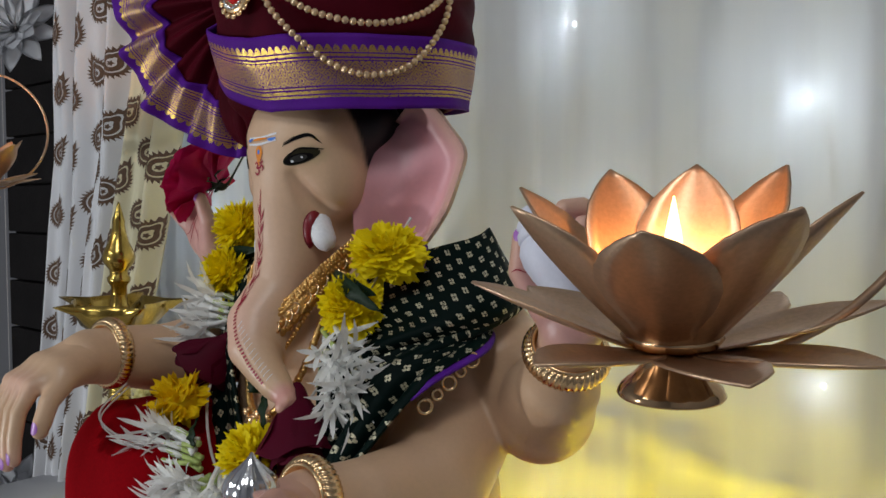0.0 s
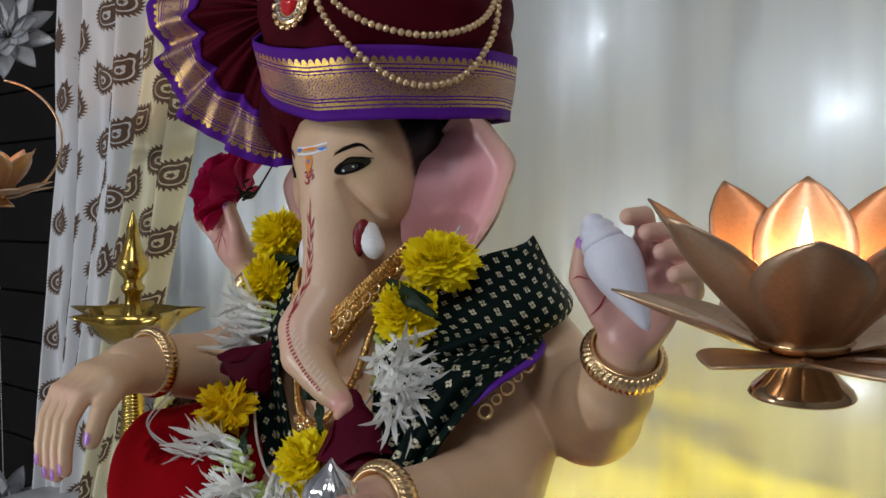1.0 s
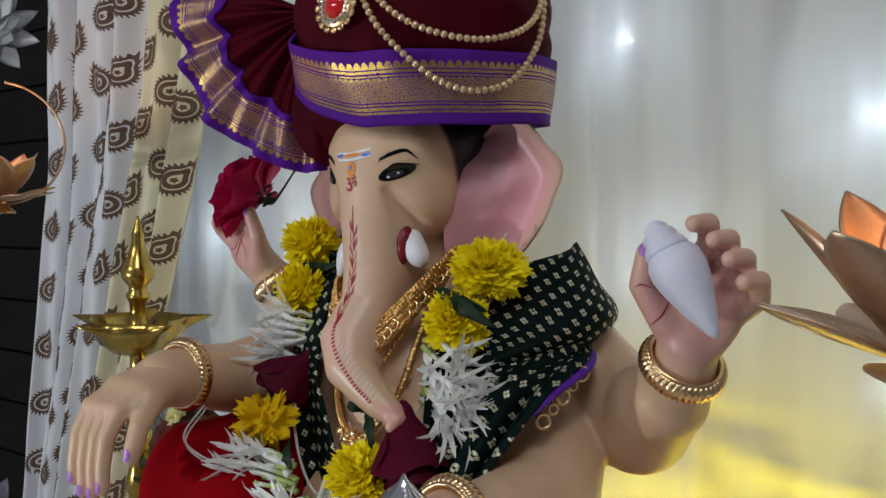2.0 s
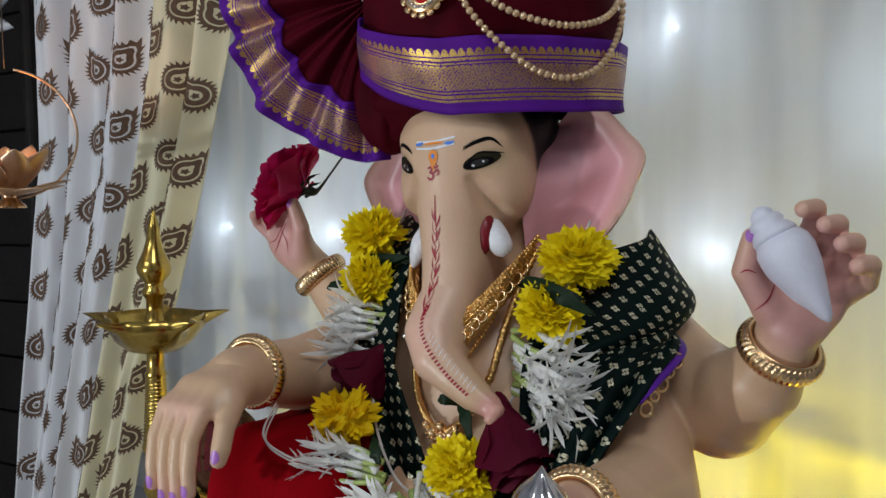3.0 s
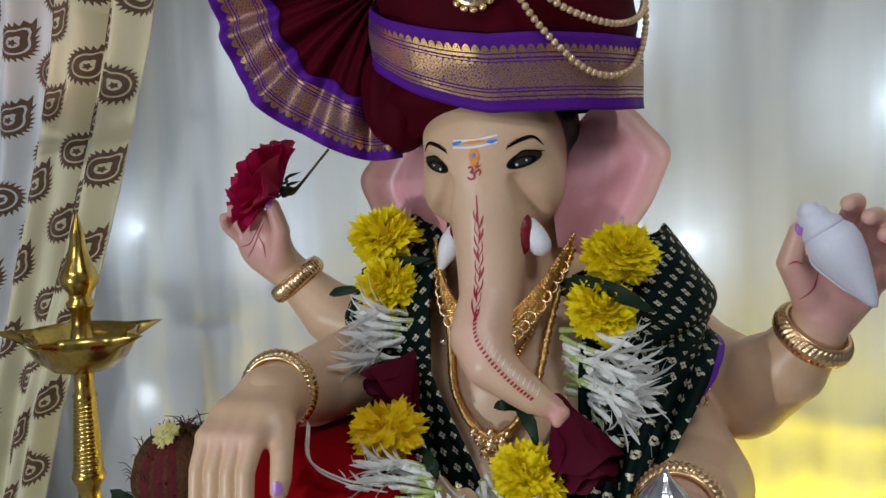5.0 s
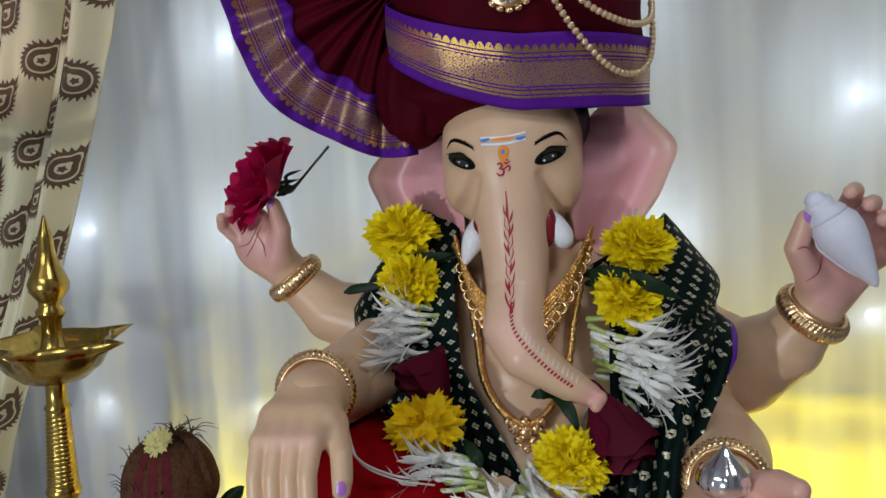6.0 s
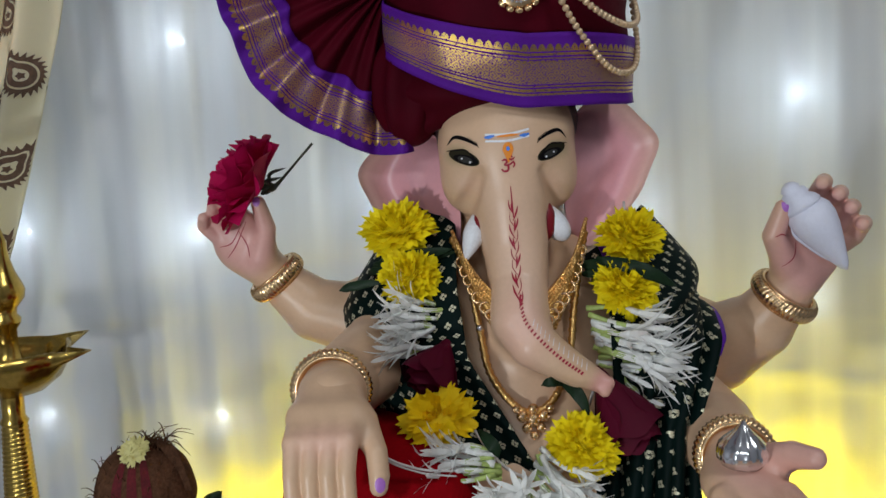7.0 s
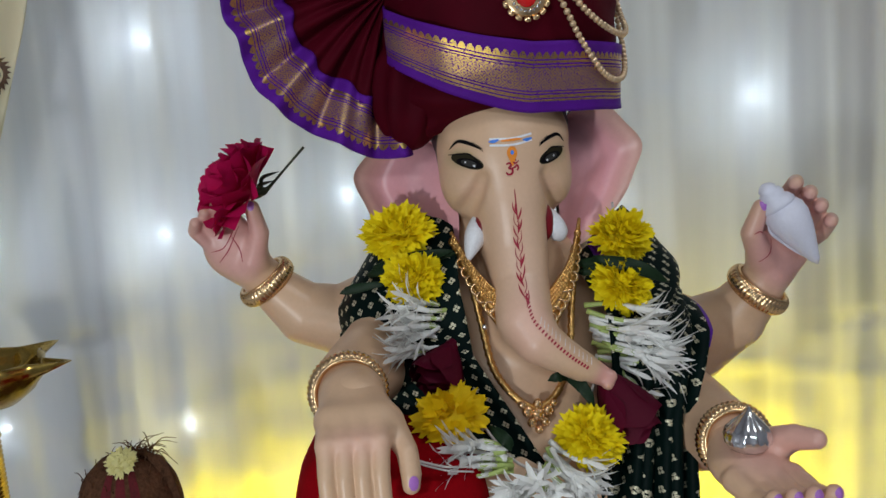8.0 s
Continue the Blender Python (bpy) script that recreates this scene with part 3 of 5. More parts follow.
# material slots: 0 skin, 1 black, 2 white, 3 red, 4 blue, 5 orange, 6 lilac, 7 olive shadow, 8 iris
for s, ex, ez in ((1, 0.0300, 1.1865), (-1, -0.0385, 1.1855)):
    def almond(a, s=s):
        return (0.0118 * math.cos(a) * s, 0.0062 * math.sin(a) * (1.0 if math.sin(a) > 0 else 0.85) + 0.0040 * math.cos(a))
    blot(ex, ez, almond, 7, 0.0004)
    blot(ex - s * 0.0012, ez - 0.0014, lambda a: (0.80 * almond(a)[0], 0.62 * almond(a)[1]), 1, 0.0007)
    blot(ex - s * 0.0008, ez - 0.0012, lambda a: (0.0058 * math.cos(a), 0.0026 * math.sin(a) + 0.0016 * math.cos(a) * s), 8, 0.0010, 18, 2)
    stroke([(ex - s * 0.0105, ez - 0.0040), (ex - s * 0.002, ez + 0.0058), (ex + s * 0.006, ez + 0.0066), (ex + s * 0.0135, ez + 0.0062)], (0.0008, 0.0010, 0.0014, 0.0005), 1, 0.0008)
    for dx, dz, r in ((-0.0046, -0.0034, 0.0010), (0.0018, -0.0002, 0.0008)):
        blot(ex + s * dx, ez + dz, lambda a: (r * math.cos(a), r * math.sin(a)), 2, 0.0014, 10, 1)
    stroke([(ex - s * 0.0105, ez + 0.0095), (ex - s * 0.001, ez + 0.0150), (ex + s * 0.007, ez + 0.0165), (ex + s * 0.0130, ez + 0.0105)], (0.0010, 0.0030, 0.0024, 0.0004), 1)
    for k in range(7):
        t = k / 6
        x0, z0 = ex - s * (0.0115 - 0.0065 * t), ez + 0.0085 + 0.0045 * t
        stroke([(x0, z0 - 0.001), (x0 + s * 0.0012, z0 + 0.0030)], (0.0003, 0.0005), 1, 0.0006, 3)
# forehead mark
for z in (1.2035, 1.1985):
    stroke([(-0.0215, z - 0.001), (-0.004, z - 0.0015), (0.0125, z + 0.0015)], (0.0016, 0.0018, 0.0016), 2)
for x in (-0.0185, 0.0085):
    stroke([(x - 0.0035, 1.2005), (x, 1.2005), (x + 0.004, 1.2015)], (0.0012, 0.0026, 0.0012), 4, 0.0008)
stroke([(-0.0125, 1.2005), (-0.004, 1.201), (0.0035, 1.2015)], (0.0012, 0.002, 0.0012), 5, 0.0007)
blot(-0.0045, 1.190, lambda a: (0.0042 * math.cos(a) * (1 if math.sin(a) > 0 else 1 + 0.75 * math.sin(a)), 0.006 * math.sin(a) if math.sin(a) > 0 else 0.010 * math.sin(a)), 5, 0.0007)
blot(-0.0045, 1.191, lambda a: (0.0014 * math.cos(a), 0.0018 * math.sin(a)), 4, 0.001, 12, 1)
# sacred syllable in red strokes
ox, oz, OS = -0.0045, 1.1785, 0.82
stroke([(ox - OS * 0.0062, oz + OS * 0.0042), (ox - OS * 0.003, oz + OS * 0.0052), (ox - OS * 0.0018, oz + OS * 0.0025), (ox - OS * 0.004, oz + OS * 0.0004), (ox - OS * 0.0005, oz - OS * 0.001), (ox - OS * 0.001, oz - OS * 0.005), (ox - OS * 0.0045, oz - OS * 0.0058), (ox - OS * 0.0068, oz - OS * 0.0035)],
       (0.0012, 0.0016, 0.0016, 0.0013, 0.0016, 0.0016, 0.0016, 0.001), 3, 0.0007, 28)
stroke([(ox - OS * 0.0015, oz - OS * 0.0002), (ox + OS * 0.002, oz + OS * 0.001), (ox + OS * 0.004, oz + OS * 0.0028), (ox + OS * 0.0055, oz + OS * 0.0005), (ox + OS * 0.004, oz - OS * 0.0025)], (0.0012, 0.0013, 0.0014, 0.0014, 0.0009), 3, 0.0007)
stroke([(ox + OS * 0.0002, oz + OS * 0.0062), (ox + OS * 0.0025, oz + OS * 0.0048), (ox + OS * 0.006, oz + OS * 0.0070)], (0.0007, 0.0014, 0.0007), 3, 0.0007)
blot(ox + OS * 0.003, oz + OS * 0.0078, lambda a: (0.0007 * math.cos(a), 0.0007 * math.sin(a)), 3, 0.0007, 10, 1)
# red vine down the trunk
stroke([(-0.004, 1.162), (-0.0035, 1.150), (-0.003, 1.138)], (0.0006, 0.001, 0.0008), 3)
for i in range(16):
    z = 1.147 - i * 0.0046
    s = 1 if i % 2 else -1
    q = 0.0008 * math.sin(i * 2.3)
    stroke([(-0.0032 + s * (0.0032 + q), z + 0.0045), (-0.0032 + s * 0.0026, z - 0.001 + q), (-0.003 - s * 0.0004, z - 0.0070)], (0.0003, 0.0011 + 0.6 * q, 0.0005), 3, 0.0006, 8)
    if i % 3 == 0:
        stroke([(-0.0030 + s * 0.0010, z + 0.003), (-0.0032 + s * 0.0008, z - 0.001), (-0.003, z - 0.0060)], (0.0003, 0.0014, 0.0004), 3, 0.0006, 8)
for i in range(26):
    t = i / 25
    q = spline([(-0.002, 1.079), (0.0, 1.062), (0.012, 1.046), (0.026, 1.032), (0.040, 1.021)], 100)[int(t * 100)]
    stroke([(q[0] - 0.0011, q[1] - 0.0009), (q[0] + 0.0011, q[1] + 0.0009)], (0.0012 + 0.0004 * t, 0.0012 + 0.0004 * t), 3, 0.0006, 2)
for i in range(13):
    q = spline([(0.006, 1.060), (0.017, 1.048), (0.031, 1.035), (0.044, 1.025)], 100)[int(i / 12 * 100)]
    stroke([(q[0] - 0.0006, q[1] - 0.0022), (q[0] + 0.0010, q[1] + 0.0026)], (0.0005, 0.0004), 2, 0.0006, 3)
# palm lines
for a in (((-0.262, 1.118), (-0.250, 1.122), (-0.240, 1.138)), ((-0.256, 1.108), (-0.246, 1.120), (-0.236, 1.140)), ((-0.243, 1.132), (-0.237, 1.120), (-0.235, 1.108)),
          ((0.211, 1.106), (0.216, 1.108), (0.221, 1.106)), ((0.219, 1.080), (0.228, 1.088), (0.232, 1.100))):
    stroke(a, (0.0004, 0.001, 0.0004), 3, 0.0006, 10)
# finger nails
for x, z in ((-0.160, 0.960), (-0.148, 0.952), (-0.1365, 0.952), (-0.1250, 0.958), (-0.1055, 0.9825), (0.2185, 1.1315), (-0.2225, 1.1585)):
    blot(x, z, lambda a: (0.0034 * math.cos(a), 0.0050 * math.sin(a)), 6, 0.0006, 14, 2)
for i in range(4):
    blot(0.121 + i * 0.0135, 0.9665, lambda a: (0.0036 * math.cos(a), 0.0032 * math.sin(a)), 6, 0.0006, 14, 2)


# tusks and their red sockets
def tusk(pts, mi):
    tube(bm, pts, 14, 14, mat_index=mi)


tusk([(0.022, 0.452, 1.139, 0.009), (0.031, 0.4455, 1.130, 0.0098), (0.0375, 0.4455, 1.1205, 0.0085), (0.0405, 0.4465, 1.1155, 0.0040)], 2)
tusk([(0.0185, 0.452, 1.146, 0.0060), (0.0235, 0.4425, 1.140, 0.0075), (0.0255, 0.4395, 1.131, 0.0068), (0.0255, 0.4390, 1.122, 0.0050), (0.0245, 0.4395, 1.116, 0.0015)], 9)
tusk([(-0.024, 0.452, 1.138, 0.009), (-0.0325, 0.444, 1.125, 0.0098), (-0.038, 0.441, 1.113, 0.0062), (-0.0415, 0.440, 1.103, 0.0012)], 2)
tusk([(-0.0205, 0.452, 1.147, 0.0055), (-0.0255, 0.4430, 1.139, 0.0068), (-0.0268, 0.4405, 1.130, 0.0060), (-0.0262, 0.4405, 1.120, 0.0015)], 9)


# ears: dished sheets with a rolled rim
def ear(s, m):
    rim = spline([(0.056, 1.212), (0.075, 1.229), (0.098, 1.227), (0.116, 1.210), (0.131, 1.190), (0.123, 1.166), (0.113, 1.145), (0.094, 1.122), (0.070, 1.102), (0.056, 1.108)], 40)
    root = spline([(0.046, 1.205), (0.045, 1.18), (0.044, 1.16), (0.044, 1.14), (0.046, 1.118)], 40)
    sides = []
    for back in (0, 1):
        rows = []
        for k in range(41):
            row = []
            for j in range(15):
                t = j / 14
                x, z = root[k] * (1 - t) + rim[k] * t
                y = 0.468 + 0.042 * t ** 1.2 + (0.016 * math.sin(math.pi * min(1, t * 1.08)) ** 1.2 - 0.010 * math.exp(-((t - 1) / 0.10) ** 2))
                y += 0.004 * math.sin(k / 40 * math.pi * 3 + t * 4) * t * (1 - t) * 3
                y += -0.006 * math.exp(-((t - 0.45 - 0.12 * math.sin(k / 40 * 7)) / 0.10) ** 2) * math.sin(math.pi * k / 40) + 0.004 * math.exp(-((t - 0.72) / 0.09) ** 2) * math.sin(math.pi * k / 40)
                y += back * (0.0045 + 0.006 * (1 - t))
                if back and 0 < t < 1:
                    y += 0.003
                v0 = bm.verts.new(m @ Vector((s * x, y, z)))
                w = min(1, max(0, (0.97 - t) / 0.25)) * (0 if back else 1)
                a, b = np.array((0.74, 0.45, 0.38)), np.array((0.78, 0.38, 0.42))
                v0[layer] = (*(a * (1 - w) + b * w), 1) if not back else (0.76, 0.52, 0.38, 1)
                row.append(v0)
            rows.append(row)
        for a, b in zip(rows, rows[1:]):
            for i in range(14):
                bm.faces.new((a[i], a[i + 1], b[i + 1], b[i]))
        sides.append(rows)
    f, g = sides
    for k in range(40):
        bm.faces.new((f[k][14], f[k + 1][14], g[k + 1][14], g[k][14]))
    for k in (0, 40):
        for j in range(14):
            bm.faces.new((f[k][j], f[k][j + 1], g[k][j + 1], g[k][j]))


ear(1, Matrix())
ear(-1, pose(0, 0, -0.013, 0, 0, 0))
OLIVE = mat("olive_paint", (0.030, 0.026, 0.015), 0.7, spec=0.04)
IRIS = mat("dark_grey_paint", (0.034, 0.032, 0.030), 0.3, spec=0.3)
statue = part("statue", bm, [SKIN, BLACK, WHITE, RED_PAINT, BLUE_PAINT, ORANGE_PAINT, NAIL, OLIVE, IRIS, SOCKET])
tagged(statue, "peach-painted plaster statue with an elephant head and four arms", "statue")
# the low seat under the statue
bm = bm_new()
box(bm, (0, 0.53, TABLE + 0.07), (0.36, 0.30, 0.14), 0.02)
tagged(part("padded_stool", bm, VELVET), "maroon padded stool under the statue on the table", "stool")

# ---- patterned cloths ----
def calc(nt, op, a, b=None, c=None):
    """A math node; each of a, b, c is a number or a socket."""
    n = nt.nodes.new("ShaderNodeMath")
    n.operation = op
    for i, q in enumerate((a, b, c)):
        if q is None:
            continue
        if isinstance(q, (int, float)):
            n.inputs[i].default_value = q
        else:
            nt.links.new(q, n.inputs[i])
    return n.outputs[0]


def between(nt, v, lo, hi):
    return calc(nt, "MULTIPLY", calc(nt, "GREATER_THAN", v, lo), calc(nt, "LESS_THAN", v, hi))


def woven(name, ground, thread, mask_of, rough_thread=0.34, metal=0.85, bump=0.25):
    """Cloth of one ground colour with metal thread where the weave's mask says so."""
    m = mat(name, ground, 0.55, spec=0.08, vary=0.2, scale=40, bump=bump, fine=1600)
    nt = m.node_tree
    b = nt.nodes["Principled BSDF"]
    uvn = nt.nodes.new("ShaderNodeUVMap")
    sep = nt.nodes.new("ShaderNodeSeparateXYZ")
    nt.links.new(uvn.outputs[0], sep.inputs[0])
    mask = mask_of(nt, sep.outputs[0], sep.outputs[1])
    # worn, broken thread
    nz = nt.nodes.new("ShaderNodeTexNoise")
    nz.inputs["Scale"].default_value, nz.inputs["Detail"].default_value = 900, 2
    nt.links.new(nt.nodes["Texture Coordinate"].outputs["Object"], nz.inputs["Vector"])
    mask = calc(nt, "MULTIPLY", mask, calc(nt, "GREATER_THAN", nz.outputs["Fac"], 0.40))
    mix = nt.nodes.new("ShaderNodeMix")
    mix.data_type = "RGBA"
    nt.links.new(mask, mix.inputs["Factor"])
    old = b.inputs["Base Color"].links[0].from_socket
    nt.links.new(old, mix.inputs[6])
    mix.inputs[7].default_value = (*thread, 1)
    nt.links.new(mix.outputs[2], b.inputs["Base Color"])
    nt.links.new(calc(nt, "MULTIPLY", mask, metal), b.inputs["Metallic"])
    nt.links.new(calc(nt, "MULTIPLY_ADD", mask, rough_thread - 0.55, 0.55), b.inputs["Roughness"])
    return m


def zari_mask(nt, u, v):
    # plain lines across the border's width
    lines = None
    for lo, hi in ((0.17, 0.20), (0.22, 0.262), (0.285, 0.305), (0.655, 0.675), (0.70, 0.735)):
        q = between(nt, v, lo, hi)
        lines = q if lines is None else calc(nt, "MAXIMUM", lines, q)
    # lattice of rounded diamonds in the middle
    a, b = calc(nt, "MULTIPLY", u, math.pi / 0.0085), calc(nt, "MULTIPLY", calc(nt, "SUBTRACT", v, 0.325), math.pi / 0.1525)
    d1 = calc(nt, "ABSOLUTE", calc(nt, "SINE", calc(nt, "ADD", a, b)))
    d2 = calc(nt, "ABSOLUTE", calc(nt, "SINE", calc(nt, "SUBTRACT", a, b)))
    near_line = calc(nt, "MINIMUM", d1, d2)
    # dense field, gold diamond outlines, a gold ring in each diamond
    lat = calc(nt, "MAXIMUM", calc(nt, "LESS_THAN", near_line, 0.24), between(nt, calc(nt, "MULTIPLY", d1, d2), 0.52, 0.86))
    lat = calc(nt, "MULTIPLY_ADD", lat, 0.55, 0.38)
    lat = calc(nt, "MULTIPLY", lat, between(nt, v, 0.325, 0.63))
    # a row of scallops
    sc = calc(nt, "ABSOLUTE", calc(nt, "SINE", calc(nt, "MULTIPLY", u, math.pi / 0.0062)))
    top = calc(nt, "MULTIPLY_ADD", calc(nt, "POWER", sc, 0.6), 0.10, 0.755)
    row = calc(nt, "MULTIPLY", calc(nt, "GREATER_THAN", v, 0.755), calc(nt, "LESS_THAN", v, top))
    tri = calc(nt, "MULTIPLY_ADD", calc(nt, "ABSOLUTE", calc(nt, "SINE", calc(nt, "MULTIPLY", u, math.pi / 0.0045))), -0.045, 0.655)
    row2 = calc(nt, "MULTIPLY", calc(nt, "GREATER_THAN", v, tri), calc(nt, "LESS_THAN", v, 0.64))
    return calc(nt, "MAXIMUM", calc(nt, "MAXIMUM", lines, lat), calc(nt, "MAXIMUM", row, row2))


def dot_mask(nt, u, v):
    """Small four-dot sprigs in staggered rows."""
    c = 0.0125
    vv = calc(nt, "DIVIDE", v, c)
    odd = calc(nt, "MULTIPLY", calc(nt, "MODULO", calc(nt, "FLOOR", vv), 2.0), 0.5)
    px = calc(nt, "ABSOLUTE", calc(nt, "SUBTRACT", calc(nt, "FRACT", calc(nt, "ADD", calc(nt, "DIVIDE", u, c), odd)), 0.5))
    py = calc(nt, "ABSOLUTE", calc(nt, "SUBTRACT", calc(nt, "FRACT", vv), 0.5))
    far, small = calc(nt, "SUBTRACT", calc(nt, "MAXIMUM", px, py), 0.155), calc(nt, "MINIMUM", px, py)
    d = calc(nt, "SQRT", calc(nt, "ADD", calc(nt, "MULTIPLY", far, far), calc(nt, "MULTIPLY", small, small)))
    return calc(nt, "LESS_THAN", d, 0.105)


ZARI = woven("purple_gold_brocade", (0.095, 0.012, 0.26), (0.58, 0.37, 0.10), zari_mask, 0.30, 0.9)
SPRIG = woven("green_sprigged_silk", (0.0012, 0.0075, 0.0065), (0.62, 0.58, 0.42), dot_mask, 0.45, 0.5, bump=0.15)

# ---- turban ----
TX, TY = 0.003, 0.503


def interp(z, table):
    return float(np.interp(z, [q[0] for q in table], [q[1] for q in table]))


RXT = [(1.19, 0.090), (1.205, 0.100), (1.225, 0.104), (1.29, 0.106), (1.36, 0.103), (1.41, 0.086), (1.44, 0.055), (1.455, 0.0)]
RYT = [(1.19, 0.066), (1.205, 0.075), (1.225, 0.083), (1.255, 0.099), (1.29, 0.111), (1.36, 0.112), (1.41, 0.094), (1.44, 0.06), (1.455, 0.0)]


def on_crown(deg, z, lift=0.0):
    a = math.radians(deg)
    rx, ry = interp(z, RXT) + lift, interp(z, RYT) + lift
    rx *= 0.968 if deg > 0 else 1.0
    return Vector((TX + rx * math.sin(a), TY - ry * math.cos(a), z))


def hem(deg):
    """Lower edge of the wrapped cloth, lower on the fan's side."""
    x = math.sin(math.radians(deg)) if abs(deg) < 90 else math.copysign(1, deg)
    return 1.227 if x > 0 else 1.227 - 0.022 * min(1, -x * 1.25) ** 1.3


turban = thing("turban", (0, 0.5, 1.22), "maroon silk turban with a purple and gold border", "turban")
base = Matrix.Translation((0, -0.5, -1.22))


def band_low(deg):
    return 1.221 + (0.0 if deg > 5 else 0.060 * ((5 - deg) / 80) ** 1.35) + 0.004 * max(0, (deg - 60) / 40)


def crown_at(u, v):
    deg = -180 + 360 * u
    z = hem(deg) + (1.455 - hem(deg)) * v
    fold = 0.0022 * math.sin(v * 40 + deg * 0.075) * (1 if z < 1.40 else 0.2) * (0.45 + 2.0 * min(1, max(0, (band_low(deg) - 0.002 - z) / 0.010)) * (deg < -5))
    roll = -0.012 * max(0, 1 - v / 0.035) ** 2
    return base @ on_crown(deg, z, fold + roll + 0.003 * noise.noise((u * 14, v * 9, 0)))


bm = bm_new()
grid(bm, 160, 90, crown_at, close_u=True)
part("crown", bm, MAROON, turban)


def band_at(u, v):
    deg = -70 + 250 * u
    zb = band_low(deg)
    z = zb + (0.053 - 0.012 * max(0, -deg / 70)) * v
    edge = 0.0025 * math.exp(-(v / 0.06) ** 2)
    return base @ on_crown(deg, z, 0.0042 + edge * 0.5 + 0.0008 * math.sin(deg * 0.21 + v * 3) - 0.006 * max(0, (0.03 - u) / 0.03))


bm = bm_new()
grid(bm, 150, 16, band_at, uv=lambda u, v: (u * 0.45, v))
solid(part("border_band", bm, ZARI, turban, "purple brocade band woven with gold"), 0.0018, 1)

# pleated fan of cloth hanging from the turban's side
FC = Vector((-0.090, 0.462, 1.33))


def fan_at(u, r, lift=0.0):
    a = math.radians(-86 - 118 * u)
    pleat = math.sin(u * 2 * math.pi * 5.0 + 0.6 + 0.5 * math.sin(u * 9)) * 0.009 * (r / 0.134) ** 1.2 + 0.0035 * math.sin(u * 61 + r * 40)
    k = r * (1 + 0.035 * math.sin(u * 2 * math.pi * 5.0 + 1.5) * (r < 0.095) + 0.015 * math.sin(u * 17))
    e = Vector((0.955, 0.30, 0))
    p = FC + e * (math.cos(a) * k) + Vector((0, 0, math.sin(a) * k))
    return base @ (p + Vector((0.28, -0.96, 0)) * (pleat + lift) + Vector((0, 0.008 * (1 - u), 0)))


bm = bm_new()
grid(bm, 150, 26, lambda u, v: fan_at(u, 0.012 + 0.082 * v))
solid(part("pleated_fan", bm, MAROON, turban), 0.0012)
bm = bm_new()
grid(bm, 180, 16, lambda u, v: fan_at(u, 0.088 + 0.049 * v, 0.002), uv=lambda u, v: (u * 0.26, v))
solid(part("fan_border", bm, ZARI, turban, "purple and gold woven edge of the fan"), 0.0012)
# soft knot where the fan leaves the crown
bm = bm_new()


def knot(u, v):
    a, b = 2 * math.pi * u, math.pi * v
    r = 1 + 0.10 * math.sin(a * 7 + v * 6) * math.sin(b)
    return base @ Vector((-0.080 + 0.030 * r * math.sin(b) * math.cos(a), 0.470 + 0.030 * r * math.sin(b) * math.sin(a), 1.245 + 0.048 * math.cos(b)))


grid(bm, 48, 20, knot, close_u=True)
bmesh.ops.remove_doubles(bm, verts=bm.verts, dist=0.0001)
part("knot", bm, MAROON, turban)

# brooch: red stone in a ring of clear chips and gold leaves
brooch = thing("brooch", (0, 0, 0), "gold brooch with a red stone on the turban", "brooch")
brooch.location = on_crown(2, 1.307, 0.006)
brooch.rotation_euler = (math.radians(82), 0, math.radians(2))
bm = bm_new()
ball(bm, (0, 0, 0.001), (0.0085, 0.010, 0.0045), 20, 12)
part("stone", bm, RUBY, brooch, "glossy red stone")
bm = bm_new()
lathe(bm, [(0.016, -0.003), (0.017, -0.001), (0.0155, 0.001), (0.009, 0.0012)], 32)
part("setting", bm, GOLD, brooch)
for k in range(22):
    a = 2 * math.pi * k / 22
    bm = bm_new()
    ball(bm, (0.0115 * math.cos(a), 0.0128 * math.sin(a), 0.0018), 0.0015, 8, 6)
    part("chip", bm, SILVER, brooch)
for k in range(16):
    a = 2 * math.pi * k / 16
    bm = bm_new()
    ball(bm, (0, 0, 0), (0.0032, 0.0022, 0.0016), 10, 6, Matrix.Translation((0.0172 * math.cos(a), 0.0185 * math.sin(a), 0)) @ pose(0, 0, 0, 0, 0, math.degrees(a) + 90))
    part("leaf", bm, GOLD, brooch)

# strings of gold pearls draped over the crown
pearl_mesh = bm_new()
ball(pearl_mesh, (0, 0, 0), 0.0027, 14, 10)
pearl_mesh = mesh_of(pearl_mesh, "bead", PEARL)
for path in ([(13, 1.325), (17, 1.300), (27, 1.272), (42, 1.249), (58, 1.2455), (74, 1.258), (88, 1.290), (93, 1.33), (94, 1.37)],
             [(15, 1.325), (24, 1.302), (38, 1.286), (58, 1.281), (78, 1.293), (90, 1.318), (94, 1.36)]):
    chain = thing("bead_chain", (0, 0, 0), "string of gold pearl beads draped over the turban", "bead chain", "bead chains on the turban")
    pts = [on_crown(q[0], q[1], 0.0085) for q in spline(path, 400)]
    last = None
    for q in pts:
        if last is None or (q - last).length >= 0.0052:
            bead = part("bead", pearl_mesh, None, chain)
            bead.location = q
            last = q
    bm = bm_new()
    tube(bm, [(*q, 0.0006) for q in pts[::8]], 60, 6)
    part("thread", bm, GOLD, chain)

